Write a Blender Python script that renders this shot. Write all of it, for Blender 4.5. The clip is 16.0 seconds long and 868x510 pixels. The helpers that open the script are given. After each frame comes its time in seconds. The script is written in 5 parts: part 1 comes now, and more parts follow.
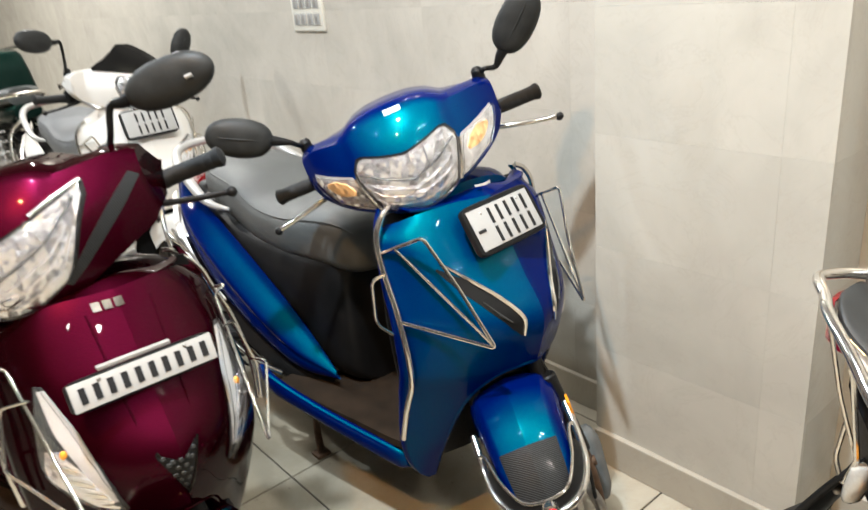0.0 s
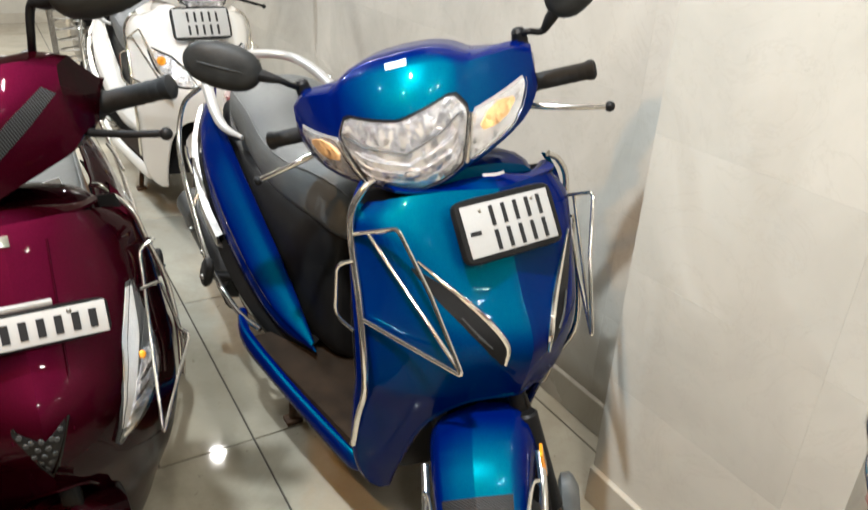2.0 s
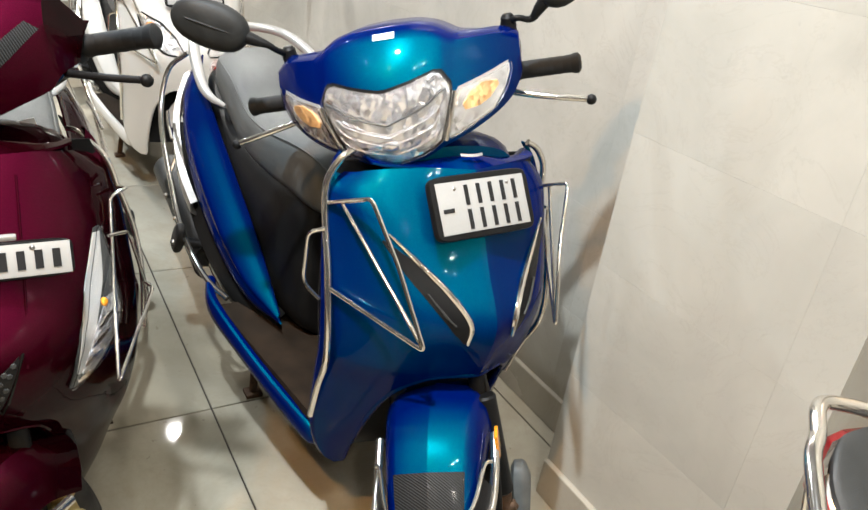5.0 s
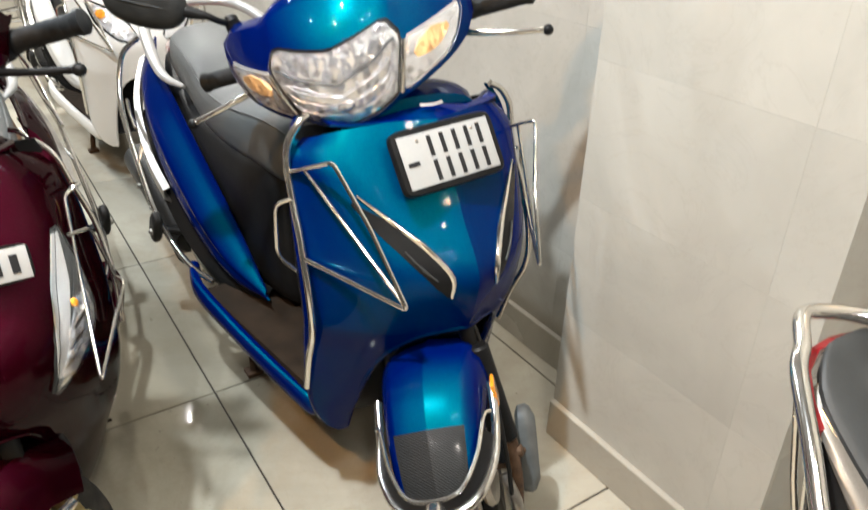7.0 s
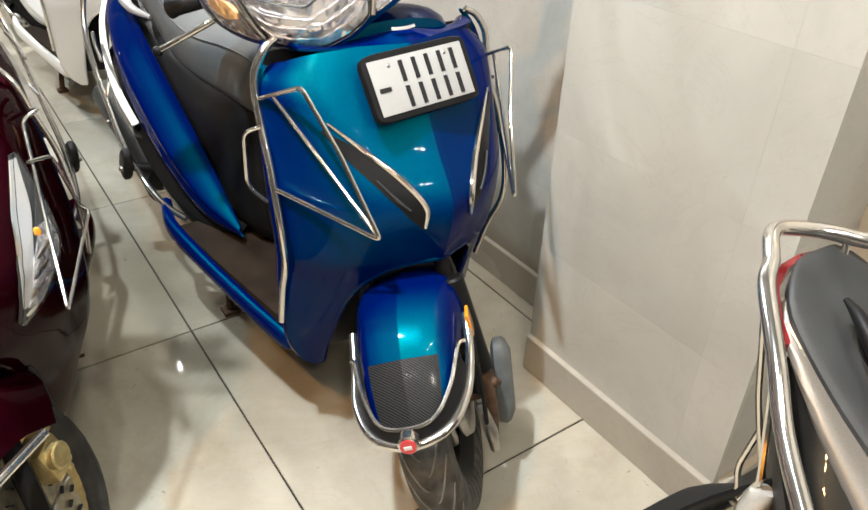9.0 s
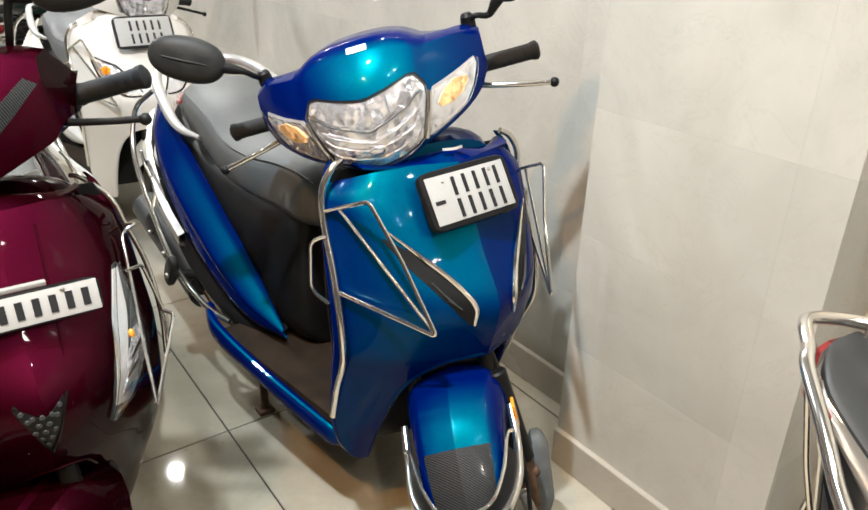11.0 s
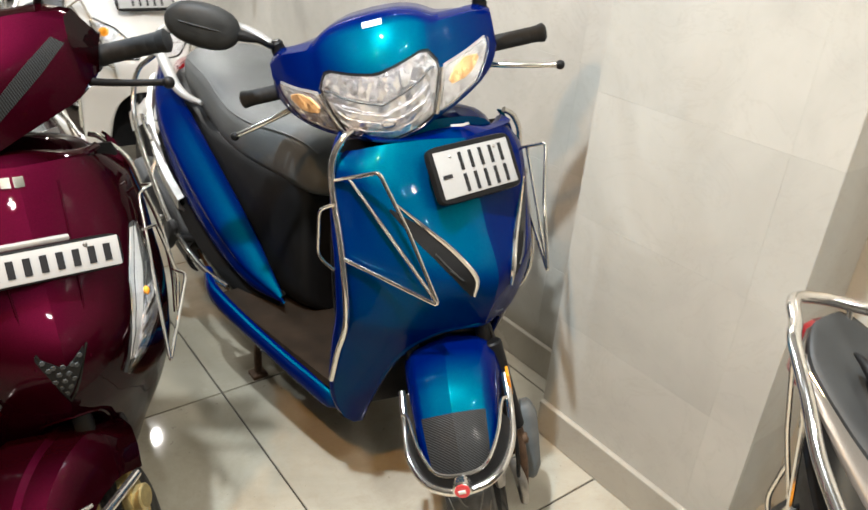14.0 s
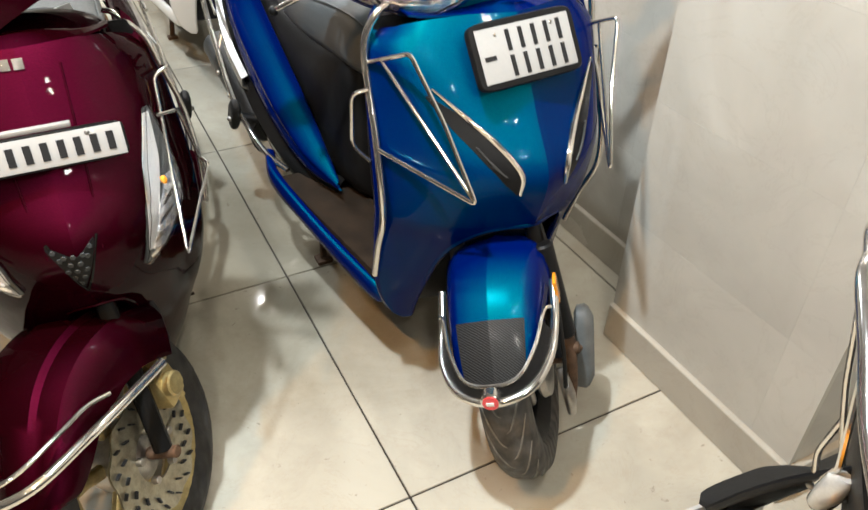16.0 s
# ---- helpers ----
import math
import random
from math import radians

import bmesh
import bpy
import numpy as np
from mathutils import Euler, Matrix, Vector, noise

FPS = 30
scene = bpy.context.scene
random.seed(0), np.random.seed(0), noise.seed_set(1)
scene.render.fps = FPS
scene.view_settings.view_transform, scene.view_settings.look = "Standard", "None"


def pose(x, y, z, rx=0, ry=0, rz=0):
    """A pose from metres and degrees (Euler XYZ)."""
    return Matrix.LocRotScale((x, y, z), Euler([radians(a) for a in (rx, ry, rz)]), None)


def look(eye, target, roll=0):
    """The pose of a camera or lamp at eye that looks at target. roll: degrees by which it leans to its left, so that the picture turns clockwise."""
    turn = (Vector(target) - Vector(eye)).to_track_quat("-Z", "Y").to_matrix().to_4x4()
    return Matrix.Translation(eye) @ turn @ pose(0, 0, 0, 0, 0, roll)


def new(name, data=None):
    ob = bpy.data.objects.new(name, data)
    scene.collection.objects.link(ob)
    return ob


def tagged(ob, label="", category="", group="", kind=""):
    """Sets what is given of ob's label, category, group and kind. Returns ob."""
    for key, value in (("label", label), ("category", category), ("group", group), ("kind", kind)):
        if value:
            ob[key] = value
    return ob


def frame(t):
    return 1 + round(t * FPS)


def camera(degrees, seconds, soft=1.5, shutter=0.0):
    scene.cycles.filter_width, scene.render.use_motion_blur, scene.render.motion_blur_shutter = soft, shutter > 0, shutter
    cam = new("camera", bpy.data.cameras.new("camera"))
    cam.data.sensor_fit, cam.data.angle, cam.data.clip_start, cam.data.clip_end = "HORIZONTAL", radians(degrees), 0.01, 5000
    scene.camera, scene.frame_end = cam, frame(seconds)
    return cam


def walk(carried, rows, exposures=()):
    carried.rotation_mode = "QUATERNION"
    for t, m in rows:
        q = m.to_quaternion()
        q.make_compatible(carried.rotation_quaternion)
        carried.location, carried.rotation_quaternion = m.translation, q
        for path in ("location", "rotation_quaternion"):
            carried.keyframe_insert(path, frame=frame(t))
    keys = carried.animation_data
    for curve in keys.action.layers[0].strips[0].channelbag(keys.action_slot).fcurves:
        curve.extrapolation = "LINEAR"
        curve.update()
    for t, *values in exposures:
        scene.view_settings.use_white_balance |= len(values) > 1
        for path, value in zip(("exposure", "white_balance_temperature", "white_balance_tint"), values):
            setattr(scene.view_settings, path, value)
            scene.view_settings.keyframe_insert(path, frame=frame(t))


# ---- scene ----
cam = camera(61.5, 16.0, 1.5, 0.4)
PATH = [
    (0, (-0.0752, -0.0725, 1.3146), (0.8008, 1.0155, 0.7682), -5.34),
    (0.5, (0.0357, 0.0497, 1.3193), (0.9137, 1.0828, 0.6775), -2.94),
    (1, (0.1302, 0.0911, 1.3091), (0.9723, 1.1577, 0.6742), -1.35),
    (1.5, (0.2044, 0.0680, 1.3128), (0.9550, 1.2104, 0.6949), 2.99),
    (2, (0.2424, 0.0460, 1.3049), (0.9465, 1.1948, 0.6457), 3.06),
    (2.5, (0.2630, 0.0344, 1.2503), (0.9504, 1.0954, 0.4429), 3.81),
    (3, (0.2671, 0.0349, 1.2433), (0.9596, 1.0775, 0.4166), 3.57),
    (3.5, (0.2664, 0.0341, 1.2421), (0.9570, 1.0599, 0.3931), 4.19),
    (4, (0.2608, 0.0309, 1.2464), (0.9607, 1.0782, 0.4321), 5.62),
    (4.5, (0.2512, 0.0206, 1.2636), (0.9692, 1.1330, 0.5585), 8.02),
    (4.7, (0.2402, 0.0178, 1.2660), (0.9880, 1.1404, 0.6097), 8.92),
    (6.8, (0.2822, 0.0153, 1.2768), (1.0087, 1.1382, 0.5975), 1.89),
    (7, (0.2931, 0.0145, 1.2596), (1.0193, 1.1037, 0.5274), 1.39),
    (7.5, (0.3059, 0.0164, 1.2413), (1.0233, 1.0869, 0.4736), 1.19),
    (8, (0.3091, 0.0136, 1.2320), (1.0067, 1.0847, 0.4472), 1.28),
    (8.5, (0.3119, 0.0067, 1.2221), (1.0109, 1.0425, 0.3923), 1.27),
    (9, (0.3057, 0.0018, 1.2250), (1.0318, 1.0260, 0.4041), 1.96),
    (9.5, (0.2935, 0.0024, 1.2357), (1.0137, 1.0757, 0.4745), 3.10),
    (10, (0.2808, -0.0027, 1.2646), (0.9938, 1.1350, 0.5958), 2.26),
    (10.2, (0.2757, -0.0048, 1.2682), (0.9904, 1.1376, 0.6094), 2.59),
    (12.3, (-0.0998, -0.0534, 1.2840), (0.8858, 0.9046, 0.6834), 0.04),
    (12.5, (-0.1051, -0.0568, 1.2811), (0.8859, 0.8921, 0.6747), 0.91),
    (13, (-0.0809, -0.0599, 1.2783), (0.9015, 0.8955, 0.6682), 1.58),
    (13.5, (-0.0360, -0.0505, 1.2774), (0.9022, 0.9312, 0.6402), 2.13),
    (14, (0.0815, -0.0323, 1.2844), (0.9141, 1.0172, 0.6098), 4.79),
    (14.5, (0.1494, -0.0293, 1.2891), (0.8810, 1.0803, 0.5938), 6.56),
    (15, (0.1623, -0.0216, 1.2827), (0.8573, 1.0908, 0.5549), 6.83),
    (15.5, (0.1825, -0.0099, 1.2606), (0.8352, 1.0672, 0.4459), 5.77),
    (16, (0.2700, -0.0102, 1.2620), (0.8317, 1.0499, 0.3617), 1.29),
]
walk(cam, [(t, look(eye, target, roll)) for t, eye, target, roll in PATH])

# ---- world and lamps ----
world = bpy.data.worlds.new("world")
world.use_nodes = True
world.node_tree.nodes["Background"].inputs[0].default_value = (0.9, 0.95, 1.0, 1)
world.node_tree.nodes["Background"].inputs[1].default_value = 0.0
scene.world = world
scene.view_settings.exposure = 0.06


def unseen_lamp(x, y, size, watts, colour):
    d = bpy.data.lights.new("unseen_lamp", "AREA")
    d.shape, d.size, d.energy, d.color = "DISK", size, watts, colour
    ob = new("unseen_lamp", d)
    ob.location = (x, y, 2.76)
    return ob


COOL, WARM, SOFT, AMBER_GLOW = (0.88, 1.0, 1.10), (1.0, 0.985, 0.95), (1.0, 0.95, 0.86), (1.0, 0.54, 0.18)
# cool and amber keys follow the shadows; most others are added fill and glints
for x, y, watts, colour in ((0.06, 0.70, 83, COOL), (-0.57, 0.31, 42, AMBER_GLOW), (-0.28, 3.10, 36, COOL), (1.20, 4.74, 66, WARM), (-0.50, 5.80, 110, WARM), (1.05, -2.75, 8, SOFT), (1.05, -2.15, 8, SOFT), (0.45, -3.10, 8, SOFT),
                            (0.40, -2.35, 8, COOL), (-0.20, -1.30, 24, SOFT), (0.62, -0.20, 10, SOFT), (0.36, -0.24, 10, SOFT), (0.95, -1.25, 5, SOFT), (-0.95, -0.80, 5, WARM), (-1.10, 1.20, 6, WARM), (1.28, 2.05, 16, SOFT)):
    unseen_lamp(x, y, 0.09, watts, colour)


# ---- materials ----
def nodes(name):
    m = bpy.data.materials.new(name)
    m.use_nodes = True
    t = m.node_tree
    return m, t, t.nodes["Principled BSDF"], t.nodes["Material Output"]


def put(t, kind, **values):
    n = t.nodes.new(kind)
    for k, v in values.items():
        n.inputs[k.replace("_", " ")].default_value = v
    return n


def coords(t):
    return t.nodes.new("ShaderNodeTexCoord").outputs["Object"]


def noise_of(t, scale, detail=4.0, rough=0.55):
    n = put(t, "ShaderNodeTexNoise", Scale=scale, Detail=detail, Roughness=rough)
    t.links.new(coords(t), n.inputs["Vector"])
    return n.outputs["Fac"]


def ramp(t, fac, stops):
    r = t.nodes.new("ShaderNodeValToRGB")
    e = r.color_ramp.elements
    while len(e) < len(stops):
        e.new(0.5)
    for el, (p, c) in zip(e, stops):
        el.position, el.color = p, (*c, 1)
    t.links.new(fac, r.inputs["Fac"])
    return r.outputs["Color"]


def bump(t, b, height, strength, distance):
    n = put(t, "ShaderNodeBump", Strength=strength, Distance=distance)
    t.links.new(height, n.inputs["Height"])
    t.links.new(n.outputs["Normal"], b.inputs["Normal"])


def surf(name, col, rough=0.5, metal=0.0, coat=0.0, vary=0.25, scale=14.0, fine=240.0, relief=0.0, rough_vary=0.12, spec=0.32):
    """A plain stuff with stains at one scale and grain at another."""
    m, t, b, _ = nodes(name)
    big, small = noise_of(t, scale), noise_of(t, fine, 2.0)
    mix = put(t, "ShaderNodeMath")
    mix.operation = "MULTIPLY_ADD"
    mix.inputs[1].default_value, mix.inputs[2].default_value = 0.35, 0.0
    t.links.new(small, mix.inputs[0])
    add = put(t, "ShaderNodeMath")
    add.operation = "ADD"
    t.links.new(big, add.inputs[0])
    t.links.new(mix.outputs[0], add.inputs[1])
    lo, hi = [c * (1 - vary) for c in col], [min(1, c * (1 + vary)) for c in col]
    t.links.new(ramp(t, add.outputs[0], [(0.4, lo), (0.95, hi)]), b.inputs["Base Color"])
    r = put(t, "ShaderNodeMapRange")
    r.inputs[3].default_value, r.inputs[4].default_value = max(0.02, rough - rough_vary), min(1, rough + rough_vary)
    t.links.new(big, r.inputs[0])
    t.links.new(r.outputs[0], b.inputs["Roughness"])
    b.inputs["Metallic"].default_value = metal
    b.inputs["Specular IOR Level"].default_value = 0.5 if coat or metal else spec
    b.inputs["Coat Weight"].default_value = coat
    b.inputs["Coat Roughness"].default_value = 0.04
    if relief:
        bump(t, b, small, relief, 0.001)
    return m


def paint(name, deep, flake, rough=0.45, haze=(0, 0, 0), wide_rough=0.58):
    """Metallic car paint: pigment under a clear coat, and fine flakes that flash towards the lamps."""
    m, t, b, out = nodes(name)
    dust = noise_of(t, 9.0, 6.0)
    b.inputs["Base Color"].default_value = (*deep, 1)
    b.inputs["Roughness"].default_value = 0.5
    b.inputs["Specular IOR Level"].default_value = 0.0
    b.inputs["Coat Weight"].default_value = 0.75
    b.inputs["Coat IOR"].default_value = 1.18
    r = put(t, "ShaderNodeMapRange")
    r.inputs[3].default_value, r.inputs[4].default_value = 0.008, 0.035
    t.links.new(dust, r.inputs[0])
    t.links.new(r.outputs[0], b.inputs["Coat Roughness"])
    peel = put(t, "ShaderNodeBump", Strength=0.10, Distance=0.004)
    t.links.new(noise_of(t, 30.0, 2.0), peel.inputs["Height"])
    t.links.new(peel.outputs["Normal"], b.inputs["Coat Normal"])
    last = b.outputs[0]
    grain = noise_of(t, 700.0, 2.0)
    # flakes lie flat in the lacquer: their flash fades as the panel turns away
    slant = put(t, "ShaderNodeLayerWeight", Blend=0.5)
    flop = put(t, "ShaderNodeMapRange")
    for i, v in ((1, 0.10), (2, 0.45), (3, 1.0), (4, 0.04)):
        flop.inputs[i].default_value = v
    t.links.new(slant.outputs["Facing"], flop.inputs[0])
    for colour, k in ((flake, rough), (haze, wide_rough)):
        f = put(t, "ShaderNodeBsdfGlossy", Roughness=k)
        f.distribution = "BECKMANN"
        tint = put(t, "ShaderNodeVectorMath")
        tint.operation = "SCALE"
        t.links.new(ramp(t, grain, [(0.3, [c * 0.75 for c in colour]), (0.7, [c * 1.25 for c in colour])]), tint.inputs[0])
        t.links.new(flop.outputs[0], tint.inputs["Scale"])
        t.links.new(tint.outputs[0], f.inputs["Color"])
        both = t.nodes.new("ShaderNodeAddShader")
        t.links.new(last, both.inputs[0])
        t.links.new(f.outputs[0], both.inputs[1])
        last = both.outputs[0]
    t.links.new(last, out.inputs["Surface"])
    return m


def carbon_film(name):
    m, t, b, _ = nodes(name)
    w = put(t, "ShaderNodeTexWave", Scale=150.0, Distortion=0.5, Detail=0.0)
    w.bands_direction = "DIAGONAL"
    lean = put(t, "ShaderNodeMapping", Scale=(1.0, 0.45, 0.45))
    t.links.new(coords(t), lean.inputs["Vector"])
    t.links.new(lean.outputs[0], w.inputs["Vector"])
    t.links.new(ramp(t, w.outputs["Fac"], [(0.3, (0.005, 0.0055, 0.006)), (0.8, (0.032, 0.034, 0.036))]), b.inputs["Base Color"])
    b.inputs["Roughness"].default_value = 0.42
    b.inputs["Specular IOR Level"].default_value = 0.22
    b.inputs["Coat Weight"].default_value = 0.10
    b.inputs["Coat Roughness"].default_value = 0.12
    bump(t, b, w.outputs["Fac"], 0.35, 0.001)
    return m


def marble(name, base, vein, gloss, shine=0.5, dirt=0.0, grime_shade_at=None, grime_shade=0.66):
    """Polished stone slab: clouds, thin veins and a tone of its own for each slab."""
    m, t, b, _ = nodes(name)
    info = t.nodes.new("ShaderNodeObjectInfo")
    shift = put(t, "ShaderNodeVectorMath")
    shift.operation = "MULTIPLY_ADD"
    co = t.nodes.new("ShaderNodeNewGeometry").outputs["Position"]
    scale3 = put(t, "ShaderNodeCombineXYZ", X=7.0, Y=5.0, Z=3.0)
    sc = put(t, "ShaderNodeVectorMath")
    sc.operation = "SCALE"
    t.links.new(scale3.outputs[0], sc.inputs[0])
    t.links.new(info.outputs["Random"], sc.inputs["Scale"])
    add = put(t, "ShaderNodeVectorMath")
    t.links.new(co, add.inputs[0])
    t.links.new(sc.outputs[0], add.inputs[1])
    cloud = put(t, "ShaderNodeTexNoise", Scale=2.6, Detail=5.0, Roughness=0.6, Distortion=0.8)
    thin = put(t, "ShaderNodeTexNoise", Scale=5.0, Detail=6.0, Roughness=0.65, Distortion=1.6)
    fine = put(t, "ShaderNodeTexNoise", Scale=60.0, Detail=3.0)
    for n in (cloud, thin, fine):
        t.links.new(add.outputs[0], n.inputs["Vector"])
    light, dark = [min(1, c * 1.10) for c in base], [c * 0.88 for c in base]
    body = ramp(t, cloud.outputs["Fac"], [(0.3, dark), (0.5, base), (0.72, light)])
    lines = ramp(t, thin.outputs["Fac"], [(0.485, (0, 0, 0)), (0.5, (1, 1, 1)), (0.515, (0, 0, 0))])
    veil = put(t, "ShaderNodeMix")
    veil.data_type = "RGBA"
    k = put(t, "ShaderNodeMath")
    k.operation = "MULTIPLY"
    k.inputs[1].default_value = 0.20
    t.links.new(lines, k.inputs[0])
    t.links.new(k.outputs[0], veil.inputs["Factor"])
    t.links.new(body, veil.inputs["A"])
    veil.inputs["B"].default_value = (*vein, 1)
    tone = put(t, "ShaderNodeHueSaturation")
    r = put(t, "ShaderNodeMapRange")
    r.inputs[3].default_value, r.inputs[4].default_value = 0.975, 1.02
    t.links.new(info.outputs["Random"], r.inputs[0])
    t.links.new(r.outputs[0], tone.inputs["Value"])
    t.links.new(veil.outputs["Result"], tone.inputs["Color"])
    last = tone.outputs["Color"]
    if dirt:
        # trodden-in brown grime in patches, and small dark scuffs
        for scale, detail, lo, hi, much, colour in ((1.7, 7.0, 0.46, 0.72, 0.55, (0.27, 0.21, 0.14)), (46.0, 2.0, 0.70, 0.76, 0.6, (0.16, 0.13, 0.10)), (8.0, 9.0, 0.52, 0.75, 0.4, (0.30, 0.26, 0.20))):
            n = put(t, "ShaderNodeTexNoise", Scale=scale, Detail=detail, Roughness=0.65, Distortion=0.5)
            t.links.new(co, n.inputs["Vector"])
            r2 = put(t, "ShaderNodeMapRange")
            r2.inputs[1].default_value, r2.inputs[2].default_value, r2.inputs[4].default_value = lo, hi, much * dirt
            t.links.new(n.outputs["Fac"], r2.inputs[0])
            mix = put(t, "ShaderNodeMix")
            mix.data_type = "RGBA"
            t.links.new(r2.outputs[0], mix.inputs["Factor"])
            t.links.new(last, mix.inputs["A"])
            mix.inputs["B"].default_value = (*colour, 1)
            last = mix.outputs["Result"]
    if grime_shade_at:
        # floor shade between the scooters put into the colour, with grime; wall-foot stain too
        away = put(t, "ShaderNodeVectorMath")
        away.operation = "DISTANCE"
        away.inputs[1].default_value = grime_shade_at
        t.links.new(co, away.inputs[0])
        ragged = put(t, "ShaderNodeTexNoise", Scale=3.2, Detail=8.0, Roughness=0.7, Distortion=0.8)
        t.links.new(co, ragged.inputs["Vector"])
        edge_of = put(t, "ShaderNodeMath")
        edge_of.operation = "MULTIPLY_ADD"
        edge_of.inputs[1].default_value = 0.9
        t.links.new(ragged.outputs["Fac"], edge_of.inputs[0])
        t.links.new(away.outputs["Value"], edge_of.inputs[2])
        grime_shade_fac = put(t, "ShaderNodeMapRange")
        for i, v in ((1, 0.62), (2, 1.35), (3, grime_shade), (4, 0.0)):
            grime_shade_fac.inputs[i].default_value = v
        t.links.new(edge_of.outputs[0], grime_shade_fac.inputs[0])
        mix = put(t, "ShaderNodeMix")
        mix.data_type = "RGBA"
        t.links.new(grime_shade_fac.outputs[0], mix.inputs["Factor"])
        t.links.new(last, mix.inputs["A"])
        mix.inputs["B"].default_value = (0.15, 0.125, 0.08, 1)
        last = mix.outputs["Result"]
    t.links.new(last, b.inputs["Base Color"])
    g = put(t, "ShaderNodeMapRange")
    g.inputs[3].default_value, g.inputs[4].default_value = gloss * 0.7, gloss * 1.5
    t.links.new(cloud.outputs["Fac"], g.inputs[0])
    t.links.new(g.outputs[0], b.inputs["Roughness"])
    b.inputs["Specular IOR Level"].default_value = shine
    bump(t, b, fine.outputs["Fac"], 0.04, 0.001)
    return m


def clear(name, tint=(1, 1, 1), rough=0.0):
    m, t, b, _ = nodes(name)
    b.inputs["Base Color"].default_value = (*tint, 1)
    b.inputs["Transmission Weight"].default_value = 1.0
    b.inputs["Roughness"].default_value = rough
    b.inputs["IOR"].default_value = 1.3
    return m


def crystal(name, colour, cells, spread, rough=0.1, metal=0.9, stretch=(1.0, 1.0, 1.0)):
    """A moulded lamp surface of small facets, each tilted its own way."""
    m, t, b, _ = nodes(name)
    scale = put(t, "ShaderNodeMapping", Scale=stretch)
    t.links.new(coords(t), scale.inputs["Vector"])
    v = put(t, "ShaderNodeTexVoronoi", Scale=cells)
    t.links.new(scale.outputs[0], v.inputs["Vector"])
    tilt = put(t, "ShaderNodeVectorMath")
    tilt.operation = "SUBTRACT"
    tilt.inputs[1].default_value = (0.5, 0.5, 0.5)
    t.links.new(v.outputs["Color"], tilt.inputs[0])
    much = put(t, "ShaderNodeVectorMath")
    much.operation = "SCALE"
    much.inputs["Scale"].default_value = spread
    t.links.new(tilt.outputs[0], much.inputs[0])
    add = put(t, "ShaderNodeVectorMath")
    t.links.new(t.nodes.new("ShaderNodeNewGeometry").outputs["Normal"], add.inputs[0])
    t.links.new(much.outputs[0], add.inputs[1])
    unit = put(t, "ShaderNodeVectorMath")
    unit.operation = "NORMALIZE"
    t.links.new(add.outputs[0], unit.inputs[0])
    t.links.new(unit.outputs[0], b.inputs["Normal"])
    d = noise_of(t, 45.0, 3.0)
    t.links.new(ramp(t, d, [(0.3, [c * 0.85 for c in colour]), (0.7, colour)]), b.inputs["Base Color"])
    b.inputs["Metallic"].default_value = metal
    b.inputs["Roughness"].default_value = rough
    return m


def tyre_rubber(name, tone=1.0):
    m, t, b, _ = nodes(name)
    w = put(t, "ShaderNodeTexWave", Scale=16.0, Distortion=3.5, Detail=1.0)
    t.links.new(coords(t), w.inputs["Vector"])
    d = noise_of(t, 30.0, 6.0)
    t.links.new(ramp(t, d, [(0.35, (0.030 * tone, 0.028 * tone, 0.026 * tone)), (0.75, (0.105 * tone, 0.095 * tone, 0.080 * tone))]), b.inputs["Base Color"])
    b.inputs["Roughness"].default_value = 0.75
    bump(t, b, w.outputs["Fac"], 0.6, 0.004)
    return m


BLUE = paint("blue_paint", (0.0, 0.0050, 0.078), (0.0, 0.012, 0.013), 0.30, (0.0, 0.054, 0.052), 0.60)
WINE = paint("wine_paint", (0.0075, 0.0003, 0.0010), (0.014, 0.0006, 0.0034), 0.32, (0.026, 0.0012, 0.0066), 0.60)
WHITE = paint("white_paint", (0.72, 0.70, 0.66), (0.015, 0.015, 0.015), 0.4)
GREY = paint("grey_paint", (0.115, 0.105, 0.092), (0.06, 0.056, 0.050), 0.38)
SMOKE = paint("dark_grey_paint", (0.010, 0.0095, 0.009), (0.006, 0.006, 0.005), 0.36)
CARBON = carbon_film("carbon_film")
CHROME = surf("chrome", (0.74, 0.71, 0.66), 0.13, 0.96, 0, 0.08, 40, 300, 0.0, 0.08)
STEEL = surf("dull_steel", (0.42, 0.40, 0.37), 0.42, 1.0, 0, 0.3, 40, 300, 0.1)
SILVER = surf("silver_paint", (0.46, 0.455, 0.44), 0.35, 0.35, 0.4, 0.1, 20, 300)
RUSTY = surf("rusty_iron", (0.10, 0.055, 0.03), 0.7, 0.4, 0, 0.5, 60, 400, 0.4)
BRASS = surf("gold_alloy", (0.46, 0.36, 0.16), 0.42, 0.7, 0.2, 0.3, 60, 400, 0.2)
DISC = surf("worn_brake_steel", (0.36, 0.33, 0.25), 0.38, 0.9, 0, 0.35, 60, 400, 0.2)
BLACK = surf("black_plastic", (0.007, 0.007, 0.0073), 0.45, 0, 0, 0.35, 20, 700, 0.25, spec=0.2)
CASING = surf("dusty_black_plastic", (0.020, 0.021, 0.0205), 0.5, 0, 0, 0.35, 40, 700, 0.3, spec=0.25)
GUNGREY = surf("dark_grey_plastic", (0.035, 0.037, 0.037), 0.5, 0, 0, 0.25, 20, 700, 0.3)
PAD = surf("grey_rubber", (0.095, 0.098, 0.095), 0.5, 0, 0, 0.2, 30, 500, 0.3)
